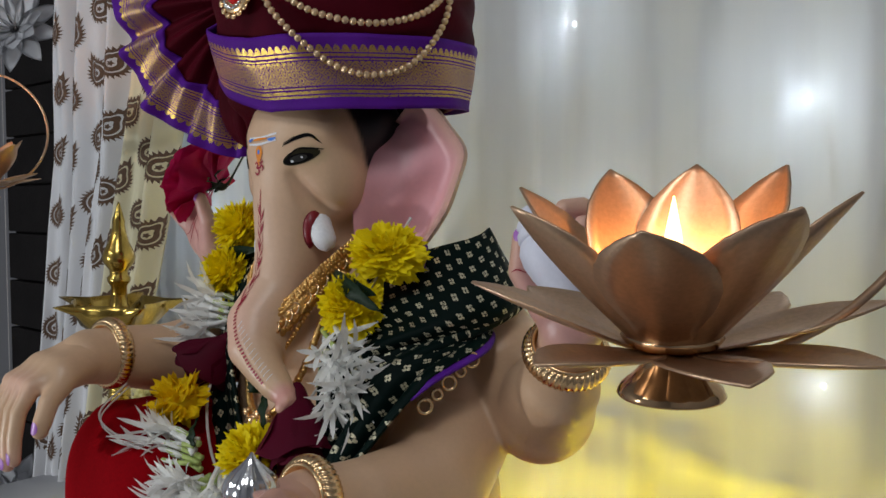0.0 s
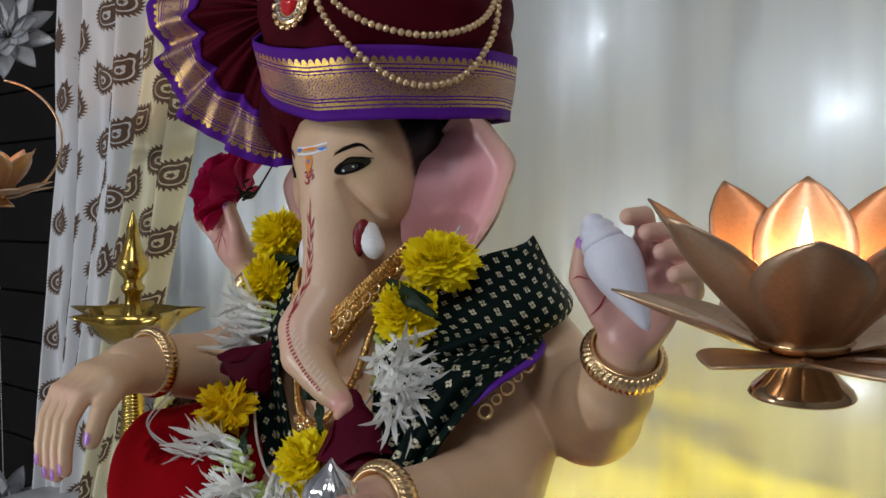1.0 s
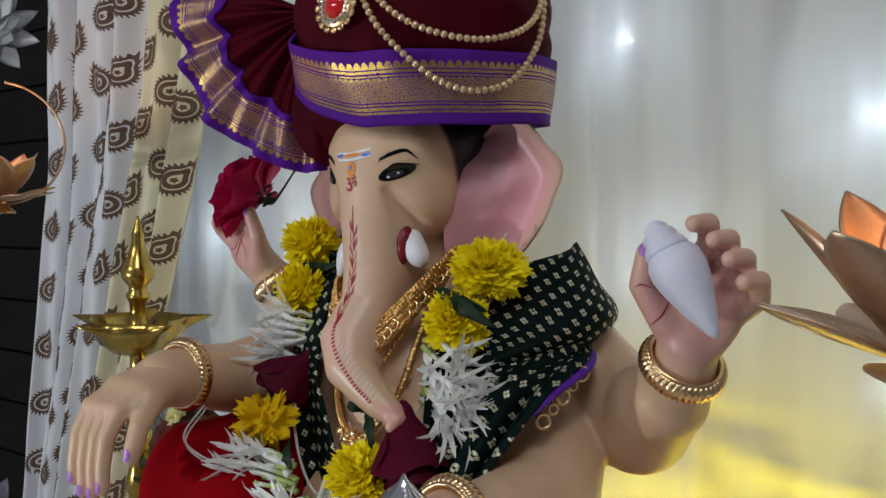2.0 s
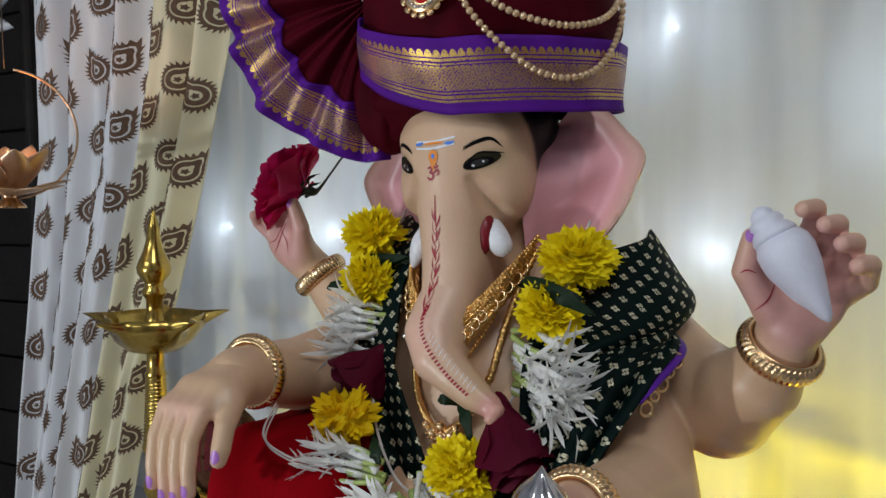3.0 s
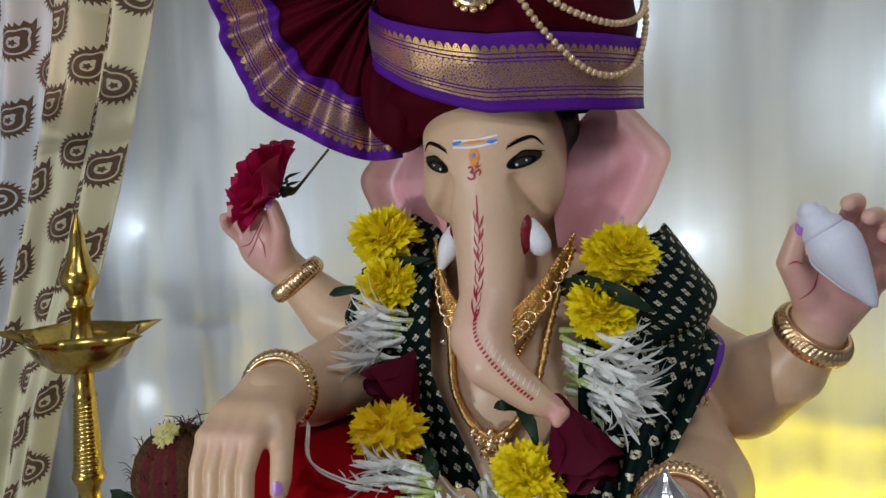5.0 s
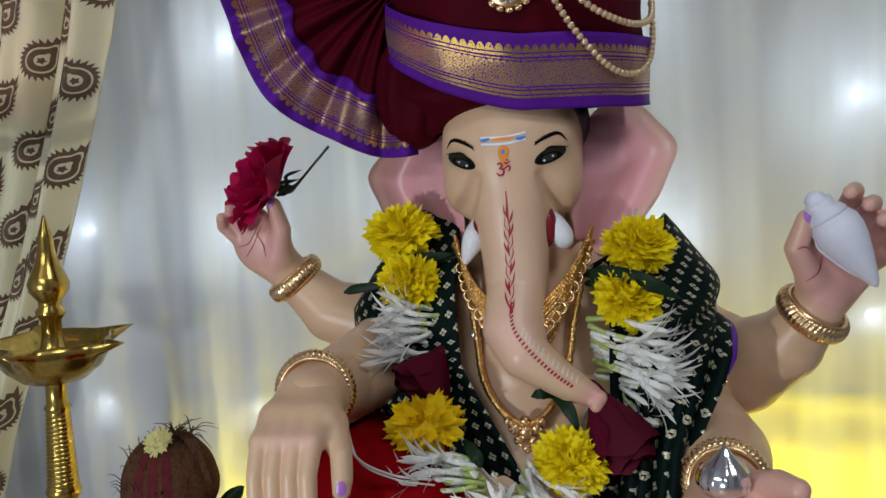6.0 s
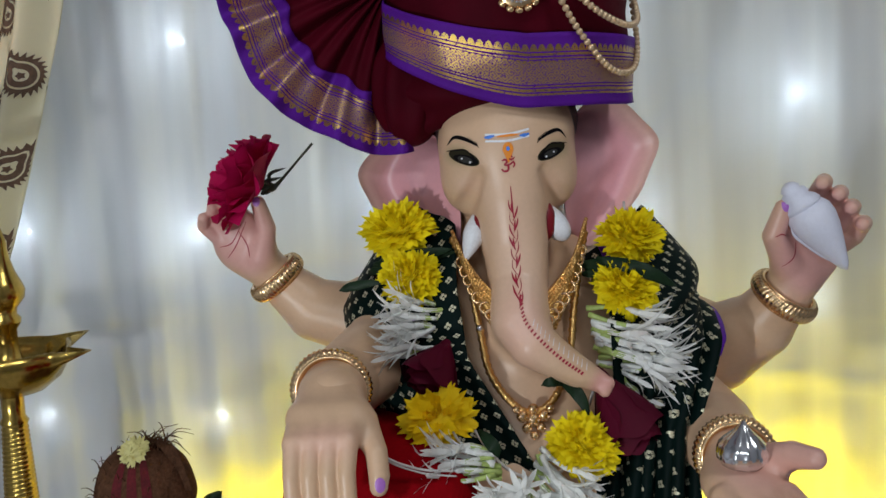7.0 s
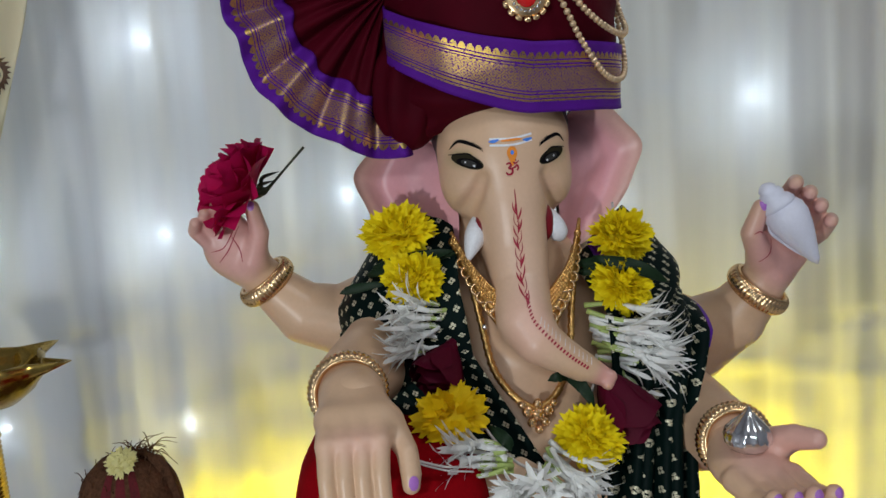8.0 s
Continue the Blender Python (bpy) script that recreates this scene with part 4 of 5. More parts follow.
# ---- shawl over both shoulders ----
RXS = [(0.84, 0.152), (0.95, 0.152), (1.02, 0.157), (1.06, 0.159), (1.09, 0.140), (1.12, 0.119), (1.14, 0.104), (1.15, 0.080)]
RYS = [(0.84, 0.128), (0.95, 0.122), (1.02, 0.108), (1.06, 0.098), (1.09, 0.086), (1.115, 0.066), (1.135, 0.046), (1.15, 0.036)]
INL = [(0.84, 0.040), (0.90, 0.045), (1.00, 0.070), (1.06, 0.068), (1.15, 0.050)]
INR = [(0.84, -0.040), (0.895, -0.030), (0.946, -0.003), (1.00, 0.026), (1.03, 0.042), (1.08, 0.048), (1.15, 0.045)]
OUTL = [(0.84, 52), (0.90, 52), (0.95, 52), (0.98, 56), (1.02, 82), (1.045, 104), (1.065, 150), (1.15, 165)]
OUTR = [(0.84, 62), (0.98, 62), (1.02, 85), (1.05, 160), (1.15, 165)]


EDGE_X = [(0.84, 0.124), (0.93, 0.125), (0.975, 0.129), (0.99, 0.137), (1.03, 0.158), (1.045, 0.163), (1.075, 0.168)]
EDGE_Y = [(0.84, 0.372), (0.93, 0.378), (0.975, 0.387), (0.99, 0.400), (1.03, 0.432), (1.045, 0.460), (1.075, 0.500)]


def shawl_at(s, u, v):
    z = 0.84 + (0.294 if s > 0 else 0.31) * v
    rx, ry = interp(z, RXS) * (1.10 if s > 0 else 0.94), interp(z, RYS) * (1 + 0.16 * min(1, max(0, (1.02 - z) / 0.06)) * (s > 0))
    lo = math.degrees(math.asin(max(-0.95, min(0.95, interp(z, INL if s > 0 else INR) / rx))))
    deg = lo + (interp(z, OUTL if s > 0 else OUTR) - lo) * u
    a = math.radians(deg)
    rx *= 1 - 0.16 * max(0, deg - 80) / 85
    fold = 0.0035 * math.sin(u * 19 + v * 2) * (1 - 0.6 * v) + 0.0025 * math.sin(u * 41 + 1) * (1 - v) + 0.003 * noise.noise((u * 5, v * 6, s))
    lift = 0.006 + fold
    if s > 0:
        q = min(1, max(0, (v - 0.66) / 0.34))
        z -= (0.040 * max(0, 1 - u / 0.50) + 0.045 * max(0, (u - 0.50) / 0.50)) * q * q * (3 - 2 * q)
    p = Vector((s * (rx + lift) * math.sin(a), 0.525 - (ry + lift) * math.cos(a) + 0.030 * max(0, v - 0.75) / 0.25 * (1 - math.cos(a)) * 0.4, z + 0.004 * math.sin(u * 9) * v))
    if s > 0 and z < 1.085:
        # the front fall hangs free, forward of the arm
        w = min(1, (1.085 - z) / 0.055)
        w = w * w * (3 - 2 * w)
        xi = interp(z, INL)
        yi = 0.525 - interp(z, RYS) * 0.93 - 0.008
        xe, ye = interp(z, EDGE_X), interp(z, EDGE_Y)
        q = Vector((xi + (xe - xi) * u, yi + (ye - yi) * u ** 1.5 - 0.010 * math.sin(math.pi * u) - 2.2 * fold, z))
        p = p.lerp(q, w)
    return p


def shawl_uv(s):
    """Lengths along the cloth, so that the sprigs keep their size."""
    p = np.array([[shawl_at(s, i / 90, j / 70) for j in range(71)] for i in range(91)])
    across = np.vstack([np.zeros((1, 71)), np.cumsum(np.linalg.norm(np.diff(p, axis=0), axis=2), axis=0)])
    down = np.hstack([np.zeros((91, 1)), np.cumsum(np.linalg.norm(np.diff(p, axis=1), axis=2), axis=1)])
    return lambda u, v: (across[round(u * 90), round(v * 70)] + 1.0, 0.5 * down[round(u * 90), round(v * 70)] + 0.5 * down[45, round(v * 70)] + 0.3 * across[round(u * 90), round(v * 70)] + 1.0)


shawl = thing("shawl", (0, 0, 0), "dark green silk shawl with small gold sprigs over the shoulders", "shawl")
for s in (1, -1):
    bm = bm_new()
    grid(bm, 90, 70, lambda u, v: shawl_at(s, u, v), uv=shawl_uv(s))
    solid(part("drape", bm, SPRIG, shawl), 0.003, 1)
    bm = bm_new()
    grid(bm, 3, 40, lambda u, v: shawl_at(s, 0.985 + (0.015 + 0.06 * math.sin(math.pi * v)) * u, 0.61 + 0.17 * v) + Vector((s * 0.001, -0.001, -0.001)))
    solid(part("lining_edge", bm, PURPLE, shawl, "purple turned edge"), 0.002, 1)
    if s < 0:
        continue
    bm = bm_new()
    grid(bm, 6, 16, lambda u, v: shawl_at(s, 0.06 + 0.13 * u, 0.945 + 0.06 * v) + Vector((0.001, -0.003, 0.003)))
    solid(part("lining_edge", bm, PURPLE, shawl, "purple turned edge"), 0.002, 1)

# ---- printed curtain ----
XL = [(0.66, -0.93), (0.95, -0.885), (1.22, -0.84), (1.45, -0.835), (1.98, -0.82)]
XR = [(0.66, -0.70), (0.768, -0.664), (0.90, -0.620), (1.01, -0.572), (1.13, -0.523), (1.25, -0.480), (1.34, -0.450), (1.41, -0.432), (1.98, -0.30)]
FAB = 0.60


def curtain_at(s, z, lift=0.0):
    """Point of the gathered curtain at s (0 to 1 across the cloth) and height z."""
    k = s + 0.009 * math.sin(2 * math.pi * 5 * s + 0.5 + z) + 0.004 * math.sin(2 * math.pi * 11 * s + z * 2)
    k = min(1, max(0, k))
    xl, xr = interp(z, XL), interp(z, XR)
    amp = 0.017 + 0.005 * math.sin(z * 5)
    y = 0.648 + amp * math.sin(2 * math.pi * 5 * s + 1.2 + 0.7 * math.sin(z * 3)) + 0.006 * math.sin(2 * math.pi * 13 * s + z * 3) + 0.006 * noise.noise((s * 8, z * 6, 2))
    return Vector((xl + (xr - xl) * k, y - lift, z))


printed = thing("printed_curtain", (0, 0, 0), "white curtain block-printed with brown paisley motifs", "curtain")
bm = bm_new()
grid(bm, 106, 130, lambda u, v: curtain_at(u * 0.62, 0.66 + 1.31 * v))
solid(part("cloth", bm, CLOTH_WHITE, printed), 0.0008)
# right part of the same curtain, coloured cream where yellowish light falls
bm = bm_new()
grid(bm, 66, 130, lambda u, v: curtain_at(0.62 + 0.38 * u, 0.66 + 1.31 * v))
solid(part("yellow_lit_side", bm, CLOTH_YELLOW_LIT, printed, "right part of the curtain, tinted cream for yellowish light"), 0.0008)


def paisley(bm, s0, z0, size, flip, spin):
    """One fringed teardrop print that follows the cloth."""
    def put(p, q):
        c, d = math.cos(spin), math.sin(spin)
        p, q = (p * c - q * d) * flip, p * d + q * c
        return bm.verts.new(curtain_at(min(0.999, max(0.001, s0 + p * size / FAB)), z0 + q * size, 0.0016))

    def drop(a, k):
        r = k * (1 + 0.60 * math.exp(-((a - 0.95) / 0.30) ** 2))
        return r * math.cos(a + 0.12 * (r - k)), r * math.sin(a + 0.12 * (r - k)) * 1.08

    n = 24
    for i in range(n):
        a = 2 * math.pi * (i + 0.5) / n
        w = math.pi / n * 0.80
        p = [drop(a - w, 0.80), drop(a + 0.02, 0.70), drop(a + w, 0.80), drop(a + 0.09, 1.02)]
        q = [put(*t) for t in p]
        bm.faces.new((q[0], q[1], q[2], q[3]))
    for ka, kb in ((0.80, 0.62), (0.53, 0.27)):
        rings = [[put(*drop(2 * math.pi * i / 40, k)) for i in range(40)] for k in (ka, kb)]
        for i in range(40):
            j = (i + 1) % 40
            bm.faces.new((rings[0][i], rings[0][j], rings[1][j], rings[1][i]))
    blobs = [(0.0, -0.02, 0.16), (0.30, 0.44, 0.10), (0.42, 0.64, 0.08)]
    for cx, cy, r in blobs:
        mid = put(cx, cy)
        ring = [put(cx + r * (1 + 0.25 * math.cos(5 * t)) * math.cos(t), cy + r * (1 + 0.25 * math.cos(5 * t)) * math.sin(t)) for t in [2 * math.pi * i / 10 for i in range(10)]]
        for i in range(10):
            bm.faces.new((mid, ring[i], ring[(i + 1) % 10]))


bm = bm_new()
for row in range(28):
    z = 0.70 + row * 0.047
    for col in range(6):
        s = (col + (0.5 if row % 2 else 0) + 0.35) * 0.098 / FAB
        if 0.04 < s < 0.97:
            paisley(bm, s + random.uniform(-0.01, 0.01), z + 0.014 * math.sin(s * 11) + random.uniform(-0.004, 0.004), 0.0210, 1 if random.random() < 0.85 else -1, random.uniform(-0.25, 0.25))
part("paisley_print", bm, PRINT, printed, "brown paisley block prints", smooth=False)
bm = bm_new()
box(bm, (-0.60, 0.648, 1.985), (0.80, 0.02, 0.02), 0.003)
tagged(part("curtain_rod", bm, WOOD, smooth=False), "wooden rod that carries the printed curtain", "curtain rod")

# ---- flowers ----
def aim(at, d, roll=0.0):
    """A pose at a place whose z axis points along d."""
    return Matrix.Translation(at) @ Vector(d).to_track_quat("Z", "Y").to_matrix().to_4x4() @ pose(0, 0, 0, 0, 0, roll)


def marigold_mesh(seed, material, n=210, flat=1.0, deep=0.62):
    """A ruffled flower head of radius 1 facing z."""
    rnd = random.Random(seed)
    bm = bm_new()
    for i in range(n):
        phi = math.acos(1 - 1.35 * (i + 0.5) / n)
        az = i * 2.39996 + rnd.uniform(-0.5, 0.5)
        d = Vector((math.sin(phi) * math.cos(az), math.sin(phi) * math.sin(az), math.cos(phi) * flat))
        side = Vector((-math.sin(az), math.cos(az), 0))
        out = d.cross(side)
        r1, w = rnd.uniform(0.78, 1.12), rnd.uniform(0.12, 0.20) * (0.7 + 0.5 * math.sin(phi))
        curl = rnd.uniform(-0.26, 0.28)
        rows = []
        for j in range(4):
            t = j / 3
            rad = deep * 0.6 + (r1 - deep * 0.6) * t
            ww = w * (0.35 + 0.9 * t - 0.15 * t * t)
            row = []
            for k in range(5):
                c = (k - 2) / 2
                wave = 0.11 * math.sin(k * 2.1 + i) * t + (0.06 if k % 2 else -0.04) * (t > 0.9)
                row.append(bm.verts.new(d * (rad + wave - 0.05 * c * c * t) + side * ww * c - out * curl * t * t + out * 0.05 * c * c * t))
            rows.append(row)
        for a, b in zip(rows, rows[1:]):
            for k in range(4):
                bm.faces.new((a[k], a[k + 1], b[k + 1], b[k]))
    ball(bm, (0, 0, -0.05), (0.72 * deep / 0.62, 0.72 * deep / 0.62, 0.60), 14, 8)
    return mesh_of(bm, "marigold", material)


MG = [marigold_mesh(k, MARIGOLD) for k in range(3)] + [marigold_mesh(7, MARIGOLD_DEEP, 110)]
garland = thing("flower_garland", (0, 0, 0), "garland of yellow marigolds, white tuberoses and dark rose petals", "garland")
BLOOMS = [((0.0935, 0.456, 1.1115), (0.35, -0.7, 0.6), (0.0285, 0.025, 0.0205)), ((0.0840, 0.428, 1.0750), (0.1, -0.8, 0.5), (0.0275, 0.024, 0.0165)), ((-0.097, 0.466, 1.1270), (-0.3, -0.7, 0.6), (0.0300, 0.025, 0.0230)),
          ((-0.0870, 0.446, 1.0905), (-0.2, -0.8, 0.5), (0.0265, 0.024, 0.0215)), ((-0.070, 0.384, 0.9900), (-0.25, -0.8, 0.5), (0.0290, 0.024, 0.0225)), ((0.038, 0.374, 0.9670), (0.1, -0.8, 0.5), (0.0255, 0.023, 0.0225))]
for k, (at, d, r) in enumerate(BLOOMS):
    ob = part("marigold", MG[3 if k == 4 else k % 3], None, garland)
    ob.matrix_local = Matrix.Translation(at) @ Matrix.Diagonal((*r, 1)) @ aim((0, 0, 0), d, k * 50)


def floret(bm, base, tip, rnd):
    """One tuberose: a slender tube that opens into six narrow petals."""
    base, tip = Vector(base), Vector(tip)
    d = (tip - base)
    ln = d.length
    d.normalize()
    side = d.orthogonal().normalized()
    up = d.cross(side)
    bend = (side * rnd.uniform(-1, 1) + up * rnd.uniform(-1, 1)) * 0.12 * ln
    mid = base + d * ln * 0.5 + bend
    pts = [(*base, 0.0026), (*(base + d * ln * 0.25 + bend * 0.7), 0.0019), (*mid, 0.0021), (*(base + d * ln * 0.68 + bend * 0.6), 0.0030)]
    green = rnd.random() < 0.55
    tube(bm, pts[:3], 6, 6, mat_index=1 if green else 0)
    tube(bm, pts[1:], 6, 6, mat_index=0)
    mouth = Vector(pts[3][:3])
    for k in range(6):
        a = k * math.pi / 3 + rnd.uniform(-0.2, 0.2)
        o = side * math.cos(a) + up * math.sin(a)
        w = d.cross(o)
        open_ = rnd.uniform(0.25, 0.95)
        L = ln * rnd.uniform(0.36, 0.58)
        rows = []
        for j in range(5):
            t = j / 4
            c = mouth + o * (0.0022 + L * open_ * t * (0.6 + 0.4 * t)) + d * (L * t * (1 - 0.35 * open_ * t))
            hw = 0.0014 * (0.9 + 1.1 * t) * (1 - t ** 3) + 0.0002
            rows.append([bm.verts.new(c - w * hw - o * 0.0004), bm.verts.new(c + d * 0.0006 * (1 - t)), bm.verts.new(c + w * hw - o * 0.0004)])
        for p, q in zip(rows, rows[1:]):
            for i in (0, 1):
                bm.faces.new((p[i], p[i + 1], q[i + 1], q[i]))


def tuberoses(a, b, c, d, n, seed):
    """A bunch whose stalk ends lie from a to b and whose flowers lie from c to d."""
    rnd = random.Random(seed)
    for i in range(n):
        bm = bm_new()
        t = (i + 0.5) / n
        jit = lambda k: Vector((rnd.uniform(-k, k), rnd.uniform(-k, k), rnd.uniform(-k, k)))
        floret(bm, Vector(a).lerp(Vector(b), t) + jit(0.003), Vector(c).lerp(Vector(d), t) + jit(0.010), rnd)
        part("tuberose", bm, [TUBEROSE, STALK], garland)


tuberoses((0.055, 0.428, 1.060), (0.060, 0.418, 1.015), (0.112, 0.402, 1.056), (0.120, 0.398, 1.005), 16, 1)
tuberoses((0.062, 0.425, 1.045), (0.070, 0.412, 1.010), (0.092, 0.392, 1.045), (0.105, 0.388, 0.985), 9, 21)
tuberoses((-0.058, 0.440, 1.072), (-0.056, 0.432, 1.034), (-0.098, 0.425, 1.082), (-0.112, 0.425, 1.036), 13, 2)
tuberoses((-0.066, 0.438, 1.060), (-0.060, 0.430, 1.032), (-0.104, 0.418, 1.056), (-0.120, 0.425, 1.030), 7, 22)
tuberoses((-0.030, 0.372, 0.968), (-0.026, 0.368, 0.948), (-0.066, 0.352, 0.984), (-0.082, 0.352, 0.950), 13, 3)
tuberoses((-0.012, 0.368, 0.945), (-0.004, 0.366, 0.938), (-0.034, 0.346, 0.945), (-0.050, 0.344, 0.915), 11, 4)
tuberoses((0.006, 0.375, 0.965), (0.000, 0.368, 0.945), (0.036, 0.345, 0.945), (0.030, 0.342, 0.922), 13, 5)
tuberoses((-0.010, 0.366, 0.935), (0.005, 0.366, 0.930), (-0.012, 0.342, 0.952), (0.006, 0.340, 0.925), 8, 6)


def rose_petals(seed, material, layers, m, parent, ruffle=0.10):
    """The petals of a rose of radius 1 opening along z: (petals, tilt, radius, height) a layer, inner first."""
    rnd = random.Random(seed)
    for li, (n, tilt, rad, hgt) in enumerate(layers):
        for i in range(n):
            a0 = 2 * math.pi * i / n + li * 0.7 + rnd.uniform(-0.2, 0.2)
            span = 2 * math.pi / n * 0.78
            ph = rnd.uniform(0, 6)
            rows, bm = [], bm_new()
            for j in range(7):
                t = j / 6
                row = []
                for k in range(9):
                    c = (k - 4) / 4
                    a = a0 + c * span * (0.35 + 0.65 * math.sin(0.5 * math.pi * min(1, t * 1.3))) * (1 - 0.25 * max(0, t - 0.7) / 0.3)
                    fr = rad * (0.18 + tilt * t + (1 - tilt) * math.sin(0.5 * math.pi * t) * 0.8) + ruffle * t * t * math.sin(k * 0.95 + ph)
                    zz = hgt * t * (1 - 0.25 * tilt * t) - 0.16 * c * c * t + ruffle * 0.8 * t * t * math.cos(k * 1.25 + ph)
                    row.append(bm.verts.new((fr * math.cos(a), fr * math.sin(a), zz)))
                rows.append(row)
            for p, q in zip(rows, rows[1:]):
                for k in range(8):
                    bm.faces.new((p[k], p[k + 1], q[k + 1], q[k]))
            part("petal", bm, material, parent).matrix_local = m


BUD = ((3, 0.1, 0.35, 1.5), (3, 0.15, 0.55, 1.55), (4, 0.25, 0.75, 1.5), (4, 0.4, 0.95, 1.35))
for seed, m in ((3, aim((0.056, 0.399, 1.013), (0.42, -0.30, -0.85)) @ Matrix.Diagonal((0.030, 0.025, 0.042, 1))), (4, aim((-0.060, 0.425, 1.038), (-0.5, -0.45, -0.75), 60) @ Matrix.Diagonal((0.031, 0.024, 0.030, 1)))):
    bm = bm_new()
    ball(bm, (0, 0, 0.3), (0.3, 0.3, 0.5), 12, 8)
    rose = part("rose", bm, ROSE_DARK, garland, "dark maroon rose")
    rose.matrix_local = m
    rose_petals(seed, ROSE_DARK, BUD, Matrix(), rose, 0.05)


def leaf(bm, pts, width, mat_index=0):
    """A leaf blade along a line, folded at its rib."""
    q = spline(pts, 10)
    rows = []
    for k in range(11):
        d = Vector(q[min(k + 1, 10)] - q[max(k - 1, 0)]).normalized()
        s = d.cross(Vector((0, -1, 0.2))).normalized()
        w = width * math.sin(math.pi * min(1, 0.06 + k / 10 * 0.94)) ** 0.8
        c = Vector(q[k])
        wave = Vector((0, -1, 0)) * 0.0012 * math.sin(k * 1.9)
        rows.append([bm.verts.new(c - s * w + Vector((0, -0.0015, 0)) + wave), bm.verts.new(c), bm.verts.new(c + s * w + Vector((0, -0.0015, 0)) - wave)])
    for a, b in zip(rows, rows[1:]):
        for i in (0, 1):
            bm.faces.new((a[i], a[i + 1], b[i + 1], b[i])).material_index = mat_index


for pts, w in (([(0.050, 0.440, 1.102), (0.080, 0.418, 1.101), (0.112, 0.418, 1.094)], 0.007), ([(0.062, 0.425, 1.108), (0.095, 0.408, 1.099), (0.122, 0.412, 1.084)], 0.006),
               ([(0.052, 0.436, 1.094), (0.075, 0.420, 1.098), (0.098, 0.414, 1.101)], 0.006), ([(-0.125, 0.470, 1.100), (-0.095, 0.445, 1.114), (-0.048, 0.448, 1.117)], 0.0075),
               ([(-0.120, 0.462, 1.108), (-0.085, 0.440, 1.116), (-0.052, 0.445, 1.120)], 0.006), ([(-0.110, 0.450, 1.096), (-0.138, 0.455, 1.092), (-0.150, 0.460, 1.088)], 0.004),
               ([(0.022, 0.395, 1.015), (0.036, 0.378, 1.005), (0.044, 0.372, 0.988)], 0.005), ([(-0.040, 0.372, 0.982), (-0.030, 0.360, 0.974), (-0.026, 0.360, 0.965)], 0.005),
               ([(0.028, 0.388, 1.010), (0.018, 0.380, 1.014), (0.010, 0.385, 1.010)], 0.004)):
    bm = bm_new()
    leaf(bm, [(x, y + 0.007, z - (0.008 if z > 1.05 else 0)) for x, y, z in pts], w)
    solid(part("leaf", bm, LEAF, garland, "dark green leaf"), 0.0006)
bm = bm_new()
tube(bm, [(-0.085, 0.50, 1.15, 0.0012), (-0.085, 0.465, 1.11, 0.0012), (-0.072, 0.448, 1.05, 0.0012), (-0.055, 0.40, 1.00, 0.0012), (-0.02, 0.38, 0.95, 0.0012), (0.02, 0.38, 0.945, 0.0012),
          (0.045, 0.40, 0.985, 0.0012), (0.070, 0.43, 1.04, 0.0012), (0.088, 0.445, 1.09, 0.0012), (0.095, 0.48, 1.14, 0.0012)], 80, 6)
part("string", bm, THREAD, garland)

# rose between the raised fingers
hand_rose = thing("red_rose", (0, 0, 0), "crimson rose with a cut stem in the raised hand", "rose")
rose_petals(11, ROSE, ((3, 0.2, 0.35, 0.95), (4, 0.30, 0.50, 1.0), (5, 0.45, 0.72, 1.0), (5, 0.62, 0.92, 0.92), (6, 0.85, 1.06, 0.74), (6, 1.0, 1.12, 0.5)),
            aim((-0.222, 0.520, 1.168), (-0.80, -0.30, 0.52)) @ Matrix.Diagonal((0.035, 0.035, 0.044, 1)), hand_rose, 0.13)
bm = bm_new()
tube(bm, [(-0.222, 0.522, 1.170, 0.003), (-0.214, 0.528, 1.169, 0.0045), (-0.208, 0.531, 1.172, 0.0018), (-0.192, 0.531, 1.188, 0.0011), (-0.174, 0.530, 1.206, 0.0012)], 24, 8)
for k in range(5):
    a = k * 1.26
    leaf(bm, [(-0.214, 0.527, 1.170), (-0.216 + 0.004 * math.cos(a), 0.520 + 0.008 * math.sin(a), 1.172 + 0.009 * math.cos(a)), (-0.206 + 0.01 * math.cos(a), 0.518 + 0.012 * math.sin(a), 1.174 + 0.012 * math.cos(a))], 0.0018)
part("stem", bm, STEM, hand_rose, "thin dark green stem")

# ---- things in the other hands ----
conch = thing("conch_shell", (0, 0, 0), "white plaster conch held in the rear hand", "conch")
bm = bm_new()


def whorl(a, z):
    return 1 + 0.05 * math.cos(a - 1.0) - 0.10 * math.exp(-((a - 4.2) / 0.18) ** 2) * (1 if z < 0.052 else 0)


lathe(bm, [(0.001, -0.004), (0.004, 0.0), (0.008, 0.010), (0.0125, 0.022), (0.0165, 0.034), (0.0185, 0.044), (0.0180, 0.052), (0.0150, 0.0575), (0.012, 0.0595)], 36, whorl)
hold = aim((0.2645, 0.446, 1.080), (-0.045, 0.006, 0.0715), 20)
shell = part("shell", bm, CONCH, conch)
shell.matrix_local = hold
bm = bm_new()
lathe(bm, [(0.0145, 0.0575), (0.0155, 0.0600), (0.0140, 0.0640), (0.0108, 0.0670), (0.0118, 0.0690), (0.0100, 0.0725), (0.0070, 0.0745), (0.0078, 0.0765), (0.0050, 0.0800), (0.002, 0.0815)], 30, lambda a, z: 1 + 0.04 * math.cos(a * 2 + z * 300))
part("spire", bm, CONCH, shell)
bm = bm_new()
tube(bm, [(-0.004, -0.0150, 0.052, 0.0008), (-0.0075, -0.0160, 0.042, 0.0014), (-0.0060, -0.0130, 0.030, 0.0016), (-0.0030, -0.0100, 0.018, 0.0012), (-0.001, -0.0060, 0.008, 0.0006)], 20, 8)
